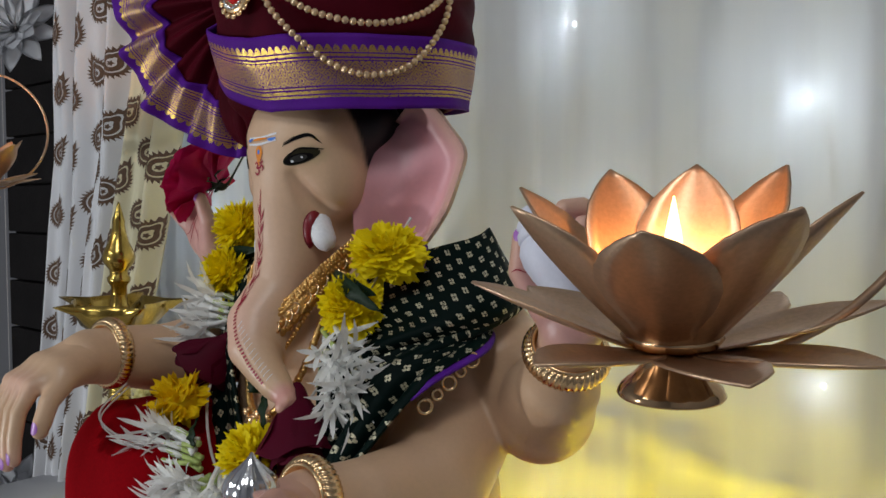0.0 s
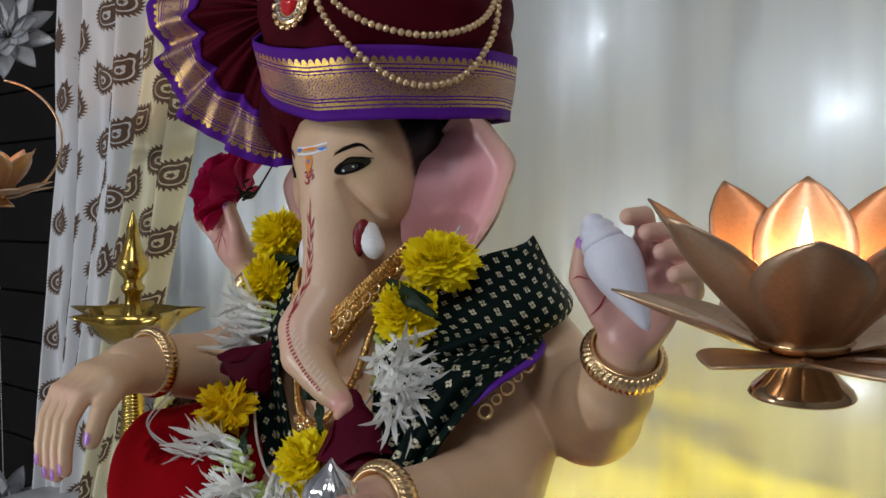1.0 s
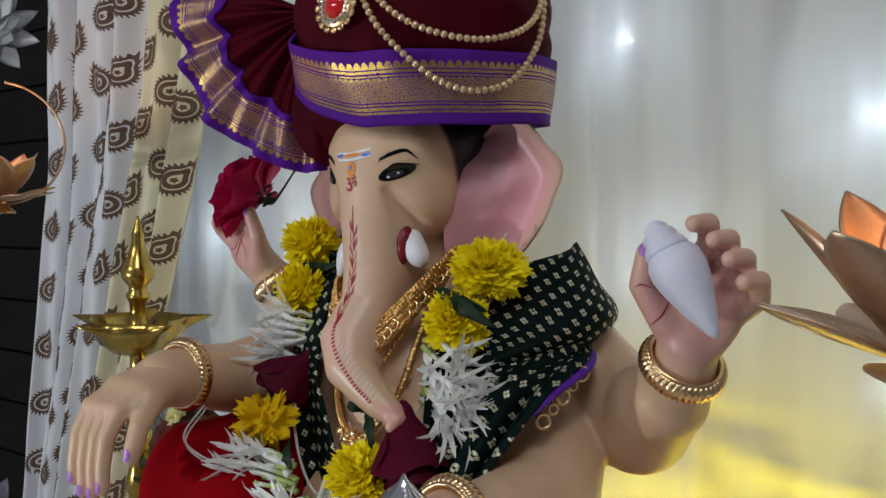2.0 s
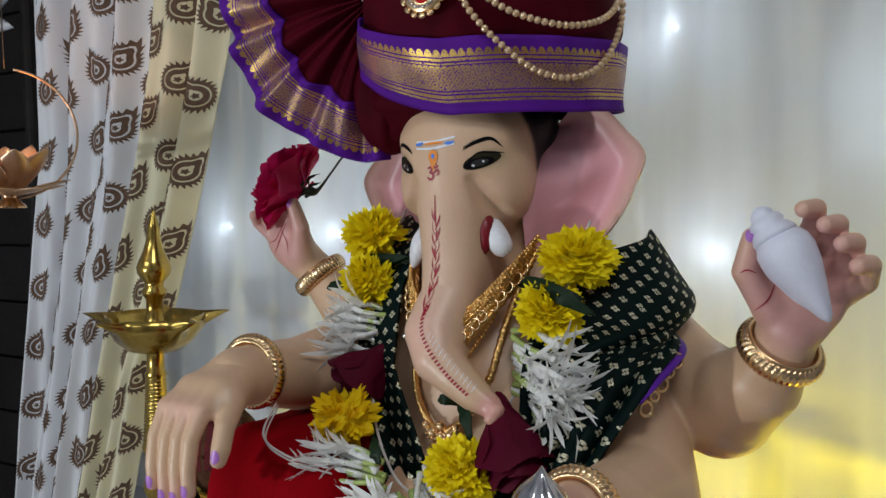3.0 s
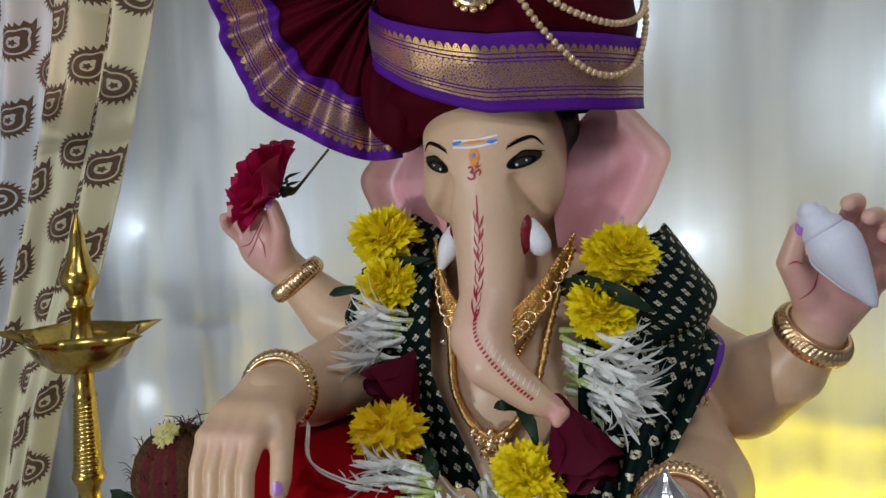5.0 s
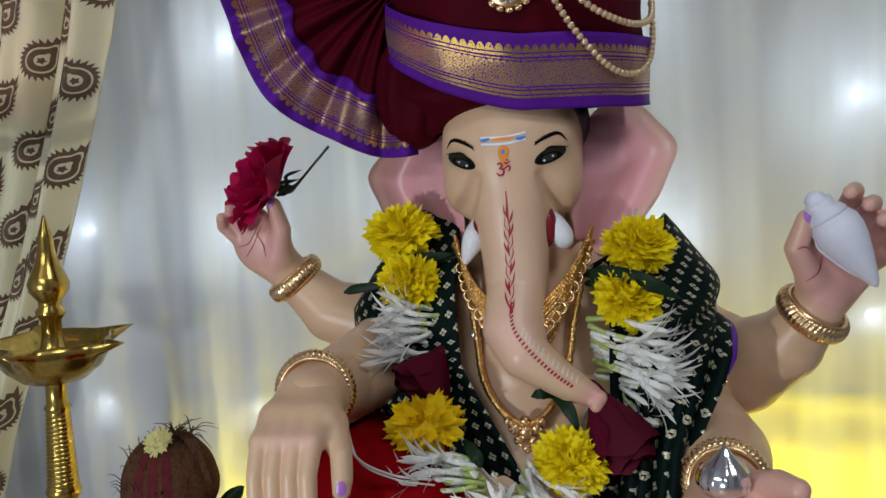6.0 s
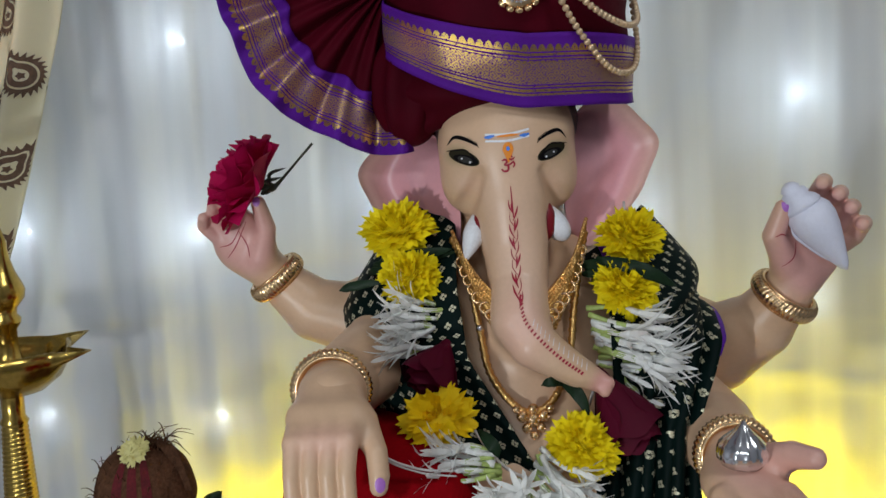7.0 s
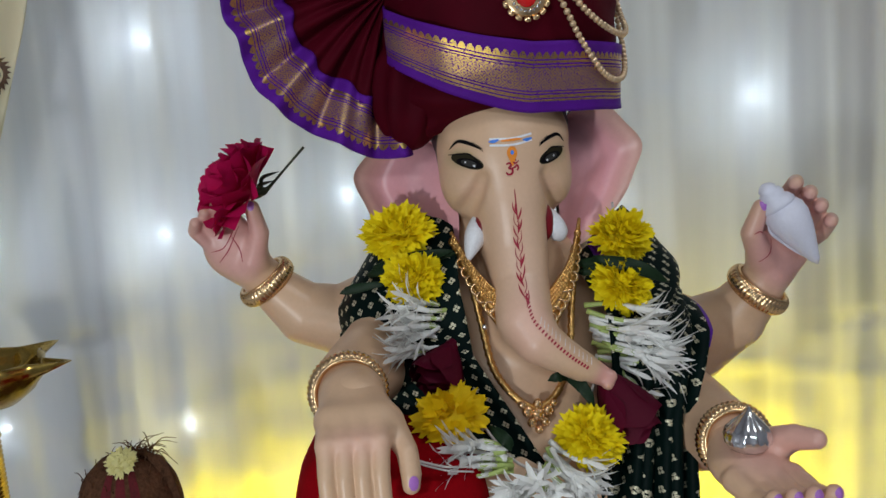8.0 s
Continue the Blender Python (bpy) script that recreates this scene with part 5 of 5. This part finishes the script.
part("lip", bm, CONCH, shell)

modak = thing("silver_sweet", (0, 0, 0), "shiny silver fluted dumpling offered on the open palm", "offering")
bm = bm_new()
lathe(bm, [(0.005, 0.0), (0.0125, 0.002), (0.0160, 0.007), (0.0165, 0.0115), (0.0150, 0.0165), (0.0110, 0.0210), (0.0065, 0.0250), (0.0030, 0.0285), (0.0006, 0.0325)], 72, lambda a, z: 1 + 0.035 * math.cos(12 * a + z * 40) * math.sin(math.pi * min(1, z / 0.034)))
ob = part("dumpling", bm, SILVER, modak)
ob.matrix_local = pose(0.131, 0.300, 0.9735, 0, 3, 0)

# ---- jewellery ----
def bangle_mesh(R, r, ribs=44):
    bm = bm_new()
    n, s = ribs * 4, 16

    def f(u, v):
        a, b = 2 * math.pi * u, 2 * math.pi * v
        rr = r * (1 + 0.13 * math.sin(ribs * a + 2.2 * math.cos(b) * 2) * (1 if math.cos(b) > -0.3 else 0))
        return ((R + rr * math.cos(b)) * math.cos(a), (R + rr * math.cos(b)) * math.sin(a), 1.5 * rr * math.sin(b))

    vs = [[bm.verts.new(f(i / n, j / s)) for j in range(s)] for i in range(n)]
    for i in range(n):
        for j in range(s):
            bm.faces.new((vs[i][j], vs[(i + 1) % n][j], vs[(i + 1) % n][(j + 1) % s], vs[i][(j + 1) % s]))
    return mesh_of(bm, "band", GOLD)


def ring_mesh(R, r):
    bm = bm_new()
    vs = [[bm.verts.new(((R + r * math.cos(b)) * math.cos(a), (R + r * math.cos(b)) * math.sin(a), r * math.sin(b))) for b in [2 * math.pi * j / 8 for j in range(8)]] for a in [2 * math.pi * i / 64 for i in range(64)]]
    for i in range(64):
        for j in range(8):
            bm.faces.new((vs[i][j], vs[(i + 1) % 64][j], vs[(i + 1) % 64][(j + 1) % 8], vs[i][(j + 1) % 8]))
    return mesh_of(bm, "edge_ring", GOLD)


for at, d, R, r in (((0.231, 0.486, 1.050), (0.25, -0.22, 0.42), 0.0255, 0.0048), ((-0.219, 0.543, 1.084), (-0.30, -0.12, 0.42), 0.0240, 0.0048),
                    ((-0.146, 0.364, 1.024), (0.05, -0.97, 0.05), 0.0258, 0.0044), ((0.139, 0.338, 0.967), (-0.1, -0.96, 0.14), 0.0245, 0.0046)):
    b = thing("bangle", (0, 0, 0), "gold bangle with slanting ribs on the statue's wrist", "bangle", "bangles on the statue")
    b.matrix_world = aim(at, d)
    part("band", bangle_mesh(R, r), None, b)
    for k in (-1, 1):
        ob = part("edge_ring", ring_mesh(R - 0.001, 0.0017), None, b)
        ob.location = (0, 0, k * r * 1.45)


SCROLL = ring_mesh(0.0042, 0.0010)


def chain_on(name, label, pts, r, link, n, parent):
    """A rope of alternating small links along a line."""
    q = spline(pts, 300)
    bm = bm_new()
    tube(bm, [(*p, r * 0.55) for p in q[::6]], 100, 8)
    for k in range(n):
        p = q[int(k / max(1, n - 1) * 299)]
        ball(bm, p, (link * (1.2 if k % 2 else 0.9), link, link), 8, 6)
    return part(name, bm, ANTIQUE, parent, label)


necklace = thing("gold_necklace", (0, 0, 0), "gold necklaces with relief work and a large pendant", "necklace")
chain_on("long_chain", "", [(-0.052, 0.462, 1.118), (-0.042, 0.446, 1.095), (-0.034, 0.434, 1.050), (-0.028, 0.420, 1.015), (-0.012, 0.409, 0.992), (0.004, 0.407, 0.984), (0.022, 0.409, 0.995), (0.036, 0.421, 1.022),
                            (0.043, 0.435, 1.060), (0.050, 0.447, 1.090), (0.058, 0.462, 1.118)], 0.0050, 0.0030, 110, necklace)
chain_on("short_chain", "", [(-0.046, 0.452, 1.100), (-0.030, 0.428, 1.066), (-0.012, 0.418, 1.036), (0.004, 0.415, 1.026), (0.020, 0.418, 1.040), (0.036, 0.428, 1.068), (0.050, 0.452, 1.104)], 0.0014, 0.0019, 60, necklace)
# broad collar with ridges and scrolls
bm = bm_new()


def collar(u, v):
    q = COL[int(round(u * 80))]
    n = Vector((q[0] * 0.5, -1, 0.25)).normalized()
    down = Vector((-q[0] * 4.0, -0.25, -1)).normalized()
    relief = 0.0009 * math.sin(v * math.pi * 7) + 0.0024 * abs(math.sin(u * 50)) * abs(math.sin(v * math.pi * 2.0)) + (0.0010 * math.sin(u * 170) if v > 0.85 else 0)
    return Vector(q) + Vector((0, -0.003, 0)) + down * (0.032 * v) + n * (0.003 * math.sin(math.pi * v) + relief)


COL = spline([(-0.052, 0.468, 1.126), (-0.038, 0.438, 1.098), (-0.018, 0.424, 1.076), (0.002, 0.420, 1.068), (0.022, 0.424, 1.078), (0.044, 0.438, 1.102), (0.060, 0.468, 1.130)], 80)
grid(bm, 80, 20, collar)
for v in (0.05, 0.17, 0.29, 0.41, 0.53, 0.95):
    for k in range(81):
        ball(bm, collar(k / 80, v) + Vector((0, -0.0012, 0)), 0.0011 if v < 0.9 else 0.0015, 6, 5)
solid(part("collar", bm, ANTIQUE, necklace), 0.0015)
for k in range(25):
    u = (k + 0.5) / 25
    n = Vector((collar(u, 0.74)[0] * 0.5, -1, 0.25))
    ob = part("scroll", SCROLL, None, necklace)
    ob.matrix_local = aim(collar(u, 0.74) + n.normalized() * 0.002, n, 40 * k)
for k in range(9):
    a = k / 8 * 2 - 1
    bm = bm_new()
    ball(bm, (0.001 + 0.028 * a, 0.416 + 0.010 * a * a, 1.040 + 0.030 * a * a), (0.0028, 0.0022, 0.0045), 10, 8)
    part("drop", bm, GOLD, necklace)
pendant = bm_new()
for x, z, r in ((0, 0, 0.0058), (-0.0085, 0.003, 0.0050), (0.0085, 0.003, 0.0050), (-0.0055, -0.0065, 0.0042), (0.0055, -0.0065, 0.0042), (0, 0.009, 0.0042), (0, -0.0125, 0.0036), (-0.013, 0.009, 0.0034), (0.013, 0.009, 0.0034)):
    ball(pendant, (0.004 + x, 0.404, 0.979 + z), (r, 0.0032, r), 12, 8)
    for k in range(6):
        a = k * math.pi / 3
        ball(pendant, (0.004 + x + r * 0.62 * math.cos(a), 0.4015, 0.979 + z + r * 0.62 * math.sin(a)), r * 0.26, 6, 5)
part("pendant", pendant, GOLD, necklace)
bm = bm_new()
ball(bm, (-0.034, 0.416, 1.052), 0.0026, 10, 8)
part("clear_stone", bm, SILVER, necklace)
armlet = thing("armlet", (0, 0, 0), "gold openwork armlet at the edge of the shawl", "armlet")
for k in range(5):
    t = k / 4
    p = Vector((0.160, 0.470, 1.040)).lerp(Vector((0.149, 0.432, 1.012)), t)
    ob = part("link", ring_mesh(0.0034 if k % 2 else 0.0048, 0.0013), None, armlet)
    ob.matrix_local = aim(p + Vector((0.004, -0.002, 0)), (0.75, -0.6, 0.1), k * 30)
    bm = bm_new()
    ball(bm, (0, 0, 0.001), 0.0018, 8, 6)
    for j in range(5):
        ball(bm, (0.0052 * math.cos(j * 1.257), 0.0052 * math.sin(j * 1.257), 0), 0.0013, 6, 5)
    part("boss", bm, GOLD, armlet).matrix_local = ob.matrix_local
thread = bm_new()
tube(thread, [(-0.126, 0.368, 1.000, 0.0009), (-0.110, 0.335, 0.984, 0.0009), (-0.085, 0.333, 0.972, 0.0009), (-0.060, 0.350, 0.962, 0.0009)], 30, 6)
tube(thread, [(-0.126, 0.370, 0.997, 0.0007), (-0.108, 0.335, 0.981, 0.0007), (-0.083, 0.333, 0.969, 0.0007), (-0.058, 0.350, 0.958, 0.0007)], 30, 6)
tagged(part("sacred_thread", thread, THREAD), "pair of thin white threads over the cushion", "thread")

# ---- bolster, lamp, pot with coconut ----
bm = bm_new()


def bolster(u, v):
    a, b = 2 * math.pi * u, math.pi * (v - 0.5)
    sp = lambda q, e: math.copysign(abs(q) ** e, q)
    x, y, z = sp(math.cos(b), 0.45) * sp(math.cos(a), 0.55), sp(math.cos(b), 0.45) * sp(math.sin(a), 0.55), sp(math.sin(b), 0.45)
    return (-0.118 + 0.078 * x + 0.003 * noise.noise((x * 2, y * 2, z * 2)), 0.412 + 0.085 * y, 0.842 + 0.138 * z + 0.004 * noise.noise((x * 3, y * 3, 5)))


grid(bm, 64, 40, bolster, close_u=True)
bmesh.ops.remove_doubles(bm, verts=bm.verts, dist=0.0001)
tagged(part("bolster", bm, VELVET), "plump maroon velvet bolster under the resting hand", "cushion")

lamp = thing("oil_lamp", (-0.504, 0.566, TABLE), "tall brass oil lamp with a five-spouted bowl", "oil lamp")
lamp.rotation_euler = (0, math.radians(1.6), 0)
bm = bm_new()
prof = [(0.055, 0.003), (0.056, 0.010), (0.048, 0.018), (0.028, 0.034), (0.018, 0.055), (0.014, 0.080), (0.0125, 0.100), (0.0175, 0.112), (0.0135, 0.128), (0.0115, 0.140), (0.0125, 0.150), (0.0165, 0.158), (0.0180, 0.163), (0.0165, 0.168)]
for k in range(17):
    z = 0.170 + k * 0.0046
    r = 0.0150 - 0.0035 * k / 16
    prof += [(r, z), (r + 0.0011, z + 0.0016), (r + 0.0011, z + 0.0026), (r, z + 0.0042)]
prof += [(0.0120, 0.250), (0.0135, 0.253), (0.0105, 0.258), (0.0105, 0.276), (0.0130, 0.284), (0.016, 0.288)]
lathe(bm, prof, 40)
part("stand", bm, BRASS, lamp)


def spout(a, z):
    c = abs(math.cos(2.5 * a + 0.5))
    return 1 + (0.62 * c ** 16 if z > 0.318 else (0.12 * c ** 6 if z > 0.305 else 0))


bm = bm_new()
lathe(bm, [(0.014, 0.279), (0.032, 0.284), (0.047, 0.296), (0.0555, 0.312), (0.0575, 0.326), (0.0555, 0.326), (0.052, 0.314), (0.042, 0.300), (0.014, 0.293)], 150, spout)
part("bowl", bm, BRASS, lamp)
bm = bm_new()
lathe(bm, [(0.013, 0.297), (0.0135, 0.312), (0.010, 0.318), (0.0085, 0.330), (0.0085, 0.345), (0.0120, 0.351), (0.0125, 0.356), (0.0095, 0.360), (0.0100, 0.366), (0.0165, 0.376), (0.0175, 0.384), (0.0150, 0.392), (0.0110, 0.402), (0.0078, 0.415),
           (0.0065, 0.425), (0.0068, 0.430), (0.0052, 0.436), (0.0018, 0.450), (0.0008, 0.454)], 32, lambda a, z: 1.18)
part("finial", bm, BRASS, lamp)

pot = thing("brass_pot", (-0.366, 0.545, TABLE + 0.004), "brass water pot ringed with mango leaves", "pot")
bm = bm_new()
lathe(bm, [(0.030, 0.0), (0.045, 0.010), (0.062, 0.040), (0.066, 0.065), (0.058, 0.092), (0.042, 0.108), (0.036, 0.118), (0.046, 0.132), (0.043, 0.132), (0.034, 0.118), (0.030, 0.105)], 40)
part("vessel", bm, BRASS, pot)
for k in range(6):
    a = k * math.pi / 3 + 0.35
    bm = bm_new()
    leaf(bm, [(0.03 * math.cos(a), 0.03 * math.sin(a), 0.120), (0.052 * math.cos(a), 0.052 * math.sin(a), 0.148), (0.064 * math.cos(a), 0.064 * math.sin(a), 0.158), (0.072 * math.cos(a), 0.072 * math.sin(a), 0.164)], 0.008)
    solid(part("leaf", bm, LEAF, pot, "dark green mango leaf"), 0.0006)
nut = thing("coconut", (-0.366, 0.545, 0.882), "brown husky coconut smeared with red powder on the pot", "coconut")
bm = bm_new()


def husk(u, v):
    a, b = 2 * math.pi * u, math.pi * (v - 0.5)
    r = 1 + 0.05 * math.cos(3 * a) * math.cos(b) + 0.035 * noise.noise((math.cos(a) * 3, math.sin(a) * 3, v * 6)) + 0.015 * noise.noise((math.cos(a) * 14, math.sin(a) * 14, v * 5))
    return (0.047 * r * math.cos(b) * math.cos(a), 0.047 * r * math.cos(b) * math.sin(a), 0.046 * math.sin(b) * (1.1 if b > 0 else 1))


grid(bm, 64, 36, husk, close_u=True)
bmesh.ops.remove_doubles(bm, verts=bm.verts, dist=0.0001)
part("shell", bm, COIR, nut)
for lon in (-1.75, -1.45, -1.15):
    bm = bm_new()
    rows = []
    for k in range(14):
        v = 0.42 + 0.5 * k / 13
        rows.append([bm.verts.new(Vector(husk((lon + s * 0.10) / (2 * math.pi), v)) * 1.012) for s in (-1, 0, 1)])
    for p, q in zip(rows, rows[1:]):
        for i in (0, 1):
            bm.faces.new((p[i], p[i + 1], q[i + 1], q[i]))
    part("powder_streak", bm, KUMKUM, nut, "dark red powder streak")
rnd = random.Random(5)
bm = bm_new()
for k in range(46):
    a = rnd.uniform(0, 6.28)
    r0 = rnd.uniform(0.0, 0.018)
    p = Vector((0.012 + r0 * math.cos(a), r0 * math.sin(a), 0.045))
    e = p + Vector((rnd.uniform(-0.02, 0.03), rnd.uniform(-0.02, 0.02), rnd.uniform(-0.012, 0.020)))
    tube(bm, [(*p, 0.0007), (*(p.lerp(e, 0.5) + Vector((0, 0, 0.006))), 0.0005), (*e, 0.0002)], 6, 4)
for k in range(60):
    a, v = rnd.uniform(3.3, 6.2), rnd.uniform(0.4, 0.9)
    p = Vector(husk(a / (2 * math.pi), v))
    e = p * rnd.uniform(1.04, 1.22) + Vector((rnd.uniform(-0.008, 0.008), 0, rnd.uniform(-0.004, 0.010)))
    tube(bm, [(*p, 0.0005), (*(p.lerp(e, 0.5) + Vector((0, 0, 0.003))), 0.0004), (*e, 0.0002)], 5, 4)
# a thicker lock of fibre down one side
for k in range(12):
    s = k * 0.0011
    tube(bm, [(0.006 + s, -0.004, 0.056 - s, 0.0012), (0.024 + s, -0.010, 0.046, 0.0012), (0.038 + s * 0.6, -0.014, 0.026, 0.0011), (0.046 + s * 0.4, -0.014, 0.004, 0.0008)], 10, 5)
part("fibre", bm, COIR, nut)
PALE = mat("pale_yellow_petal", (0.80, 0.74, 0.34), 0.6, vary=0.15, scale=150, trans=0.25)
mum = thing("small_flower", (0, 0, 0), "small pale yellow flower lying on the coconut", "flower")
ob = part("bloom", marigold_mesh(12, PALE, 70, 0.7), None, mum)
ob.matrix_local = aim((-0.362, 0.520, 0.931), (-0.1, -0.75, 0.65)) @ Matrix.Diagonal((0.0140, 0.0140, 0.009, 1))

# ---- hanging copper lotus lamps ----
def petal_mesh(length, width, curl, cup, root=0.25, n=16):
    """A sheet-metal petal that grows along y, with a pointed tip and a cupped width."""
    bm = bm_new()
    rows = []
    for j in range(n + 1):
        t = j / n
        w = width * float(np.interp(t, (0, 0.12, 0.28, 0.45, 0.60, 0.75, 0.87, 0.95, 1), (root, 0.55, 0.86, 1.0, 0.96, 0.76, 0.46, 0.19, 0))) / 2 + 0.0002
        row = []
        for k in range(7):
            c = (k - 3) / 3
            row.append(bm.verts.new((w * c, length * t, curl * length * t * t + cup * (c * c) * w)))
        rows.append(row)
    for a, b in zip(rows, rows[1:]):
        for k in range(6):
            bm.faces.new((a[k], a[k + 1], b[k + 1], b[k]))
    return mesh_of(bm, "petal", COPPER)


def lotus(at, spin, scale, e, R, tip, group):
    t = thing("lotus_candle", at, "hanging copper lotus holding a lit candle, on a curved wire hoop", "candle holder", group)
    t.scale = (scale,) * 3
    lean = Matrix.Rotation(math.radians(tip), 4, Vector((0.9, 0.42, 0)))
    inner, low = petal_mesh(0.067, 0.038, 0.05, 0.30, 0.62), petal_mesh(0.064, 0.033, 0.06, 0.20)
    for k in range(8):
        ob = solid(part("petal", inner, None, t), 0.0009, -1)
        ob.matrix_local = lean @ pose(0, 0, 0, 0, 0, spin + 45 * k + 4 * math.sin(k * 5)) @ pose(0, 0.015, 0, 49 + 3 * math.sin(k * 3) + 11 * math.cos(math.radians(45 * k)), 0, 0)
        ob = solid(part("petal", low, None, t), 0.0009, -1)
        ob.matrix_local = lean @ pose(0, 0, 0, 0, 0, spin + 22.5 + 45 * k + 4 * math.sin(k * 5)) @ pose(0, 0.011, -0.005, (7, 10, 19, 4, 3, 3, 13, 8)[k], 0, 0)
    bm = bm_new()
    lathe(bm, [(0.0185, -0.0215), (0.0190, -0.0207), (0.0178, -0.0180), (0.0130, -0.0135), (0.0095, -0.0095), (0.009, -0.006), (0.016, -0.003), (0.018, 0.0), (0.012, 0.001)], 36)
    part("foot", bm, POLISHED, t, "polished copper foot").matrix_local = lean
    bm = bm_new()
    lathe(bm, [(0.012, 0.001), (0.0150, 0.002), (0.0155, 0.015), (0.0135, 0.016), (0.003, 0.0145)], 28)
    candle = part("candle", bm, WAX, t, "short pink wax candle")
    candle.matrix_local = lean
    bm = bm_new()
    lathe(bm, [(0.0010, 0.015), (0.0032, 0.021), (0.0038, 0.027), (0.0029, 0.036), (0.0013, 0.044), (0.0003, 0.049)], 16)
    part("flame", bm, FLAME, candle)
    bm = bm_new()
    e = Vector(e).normalized()
    tube(bm, [(*(e * (R * math.cos(a)) + Vector((0, 0, R + R * math.sin(a) - 0.010))), 0.0016) for a in [math.radians(q) for q in range(-85, 91, 12)]], 60, 8)
    part("hoop", bm, COPPER, t)
    bm = bm_new()
    tube(bm, [(0, 0, 2 * R - 0.010, 0.0007), (0, 0, (1.3 - (at[2] - 1.1)) / scale, 0.0007), (0, 0, (2.6 - at[2]) / scale, 0.0007)], 8, 6)
    part("hanging_wire", bm, WIRE, t)
    point("candle_glow", (at[0], at[1], at[2] + 0.038 * scale), 0.50, 0.006, (1.0, 0.42, 0.14))
    return t


lotus((0.402, 0.278, 1.104), 14, 1.0, (0.9, 0.42, 0), 0.088, 3, "hanging lotus candles")
lotus((-0.570, 0.435, 1.177), 20, 0.90, (0.55, 0.83, 0), 0.080, 0, "hanging lotus candles")

# white paper lotuses on a thread beside the cabinet
def paper_lotus(at, scale, spin):
    t = thing("paper_flower", at, "white paper lotus with pointed petals hanging on a thread", "paper flower", "paper flowers on a thread")
    t.scale = (scale,) * 3
    bm = bm_new()
    rows = []
    for j in range(9):
        q = j / 8
        w = 0.020 * math.sin(math.pi * (0.12 + 0.88 * q)) ** 0.9 + 0.0002
        rows.append([bm.verts.new((w * c, 0.095 * q, 0.012 * q * q + 0.3 * w * c * c)) for c in (-1, -0.5, 0, 0.5, 1)])
    for a, b in zip(rows, rows[1:]):
        for k in range(4):
            bm.faces.new((a[k], a[k + 1], b[k + 1], b[k]))
    bmesh.ops.solidify(bm, geom=bm.faces[:], thickness=0.0006)
    mesh = mesh_of(bm, "petal", PAPER)
    for ring, (n, tilt) in enumerate(((10, 6), (10, 34))):
        for k in range(n):
            ob = part("petal", mesh, None, t)
            ob.matrix_local = pose(0, 0, 0, 76, 0, 42) @ pose(0, 0, 0, 0, 0, spin + ring * 18 + 360 * k / n) @ pose(0, 0.006, 0, tilt, 0, 0)
    bm = bm_new()
    tube(bm, [(0, 0, 0, 0.0006), (0, 0, 0.2, 0.0006), (0, 0, (2.6 - at[2]) / scale, 0.0006)], 6, 5)
    part("thread", bm, THREAD, t)


paper_lotus((-1.168, 0.735, 1.490), 1.0, 5)
paper_lotus((-1.235, 0.735, 0.550), 1.0, 12)
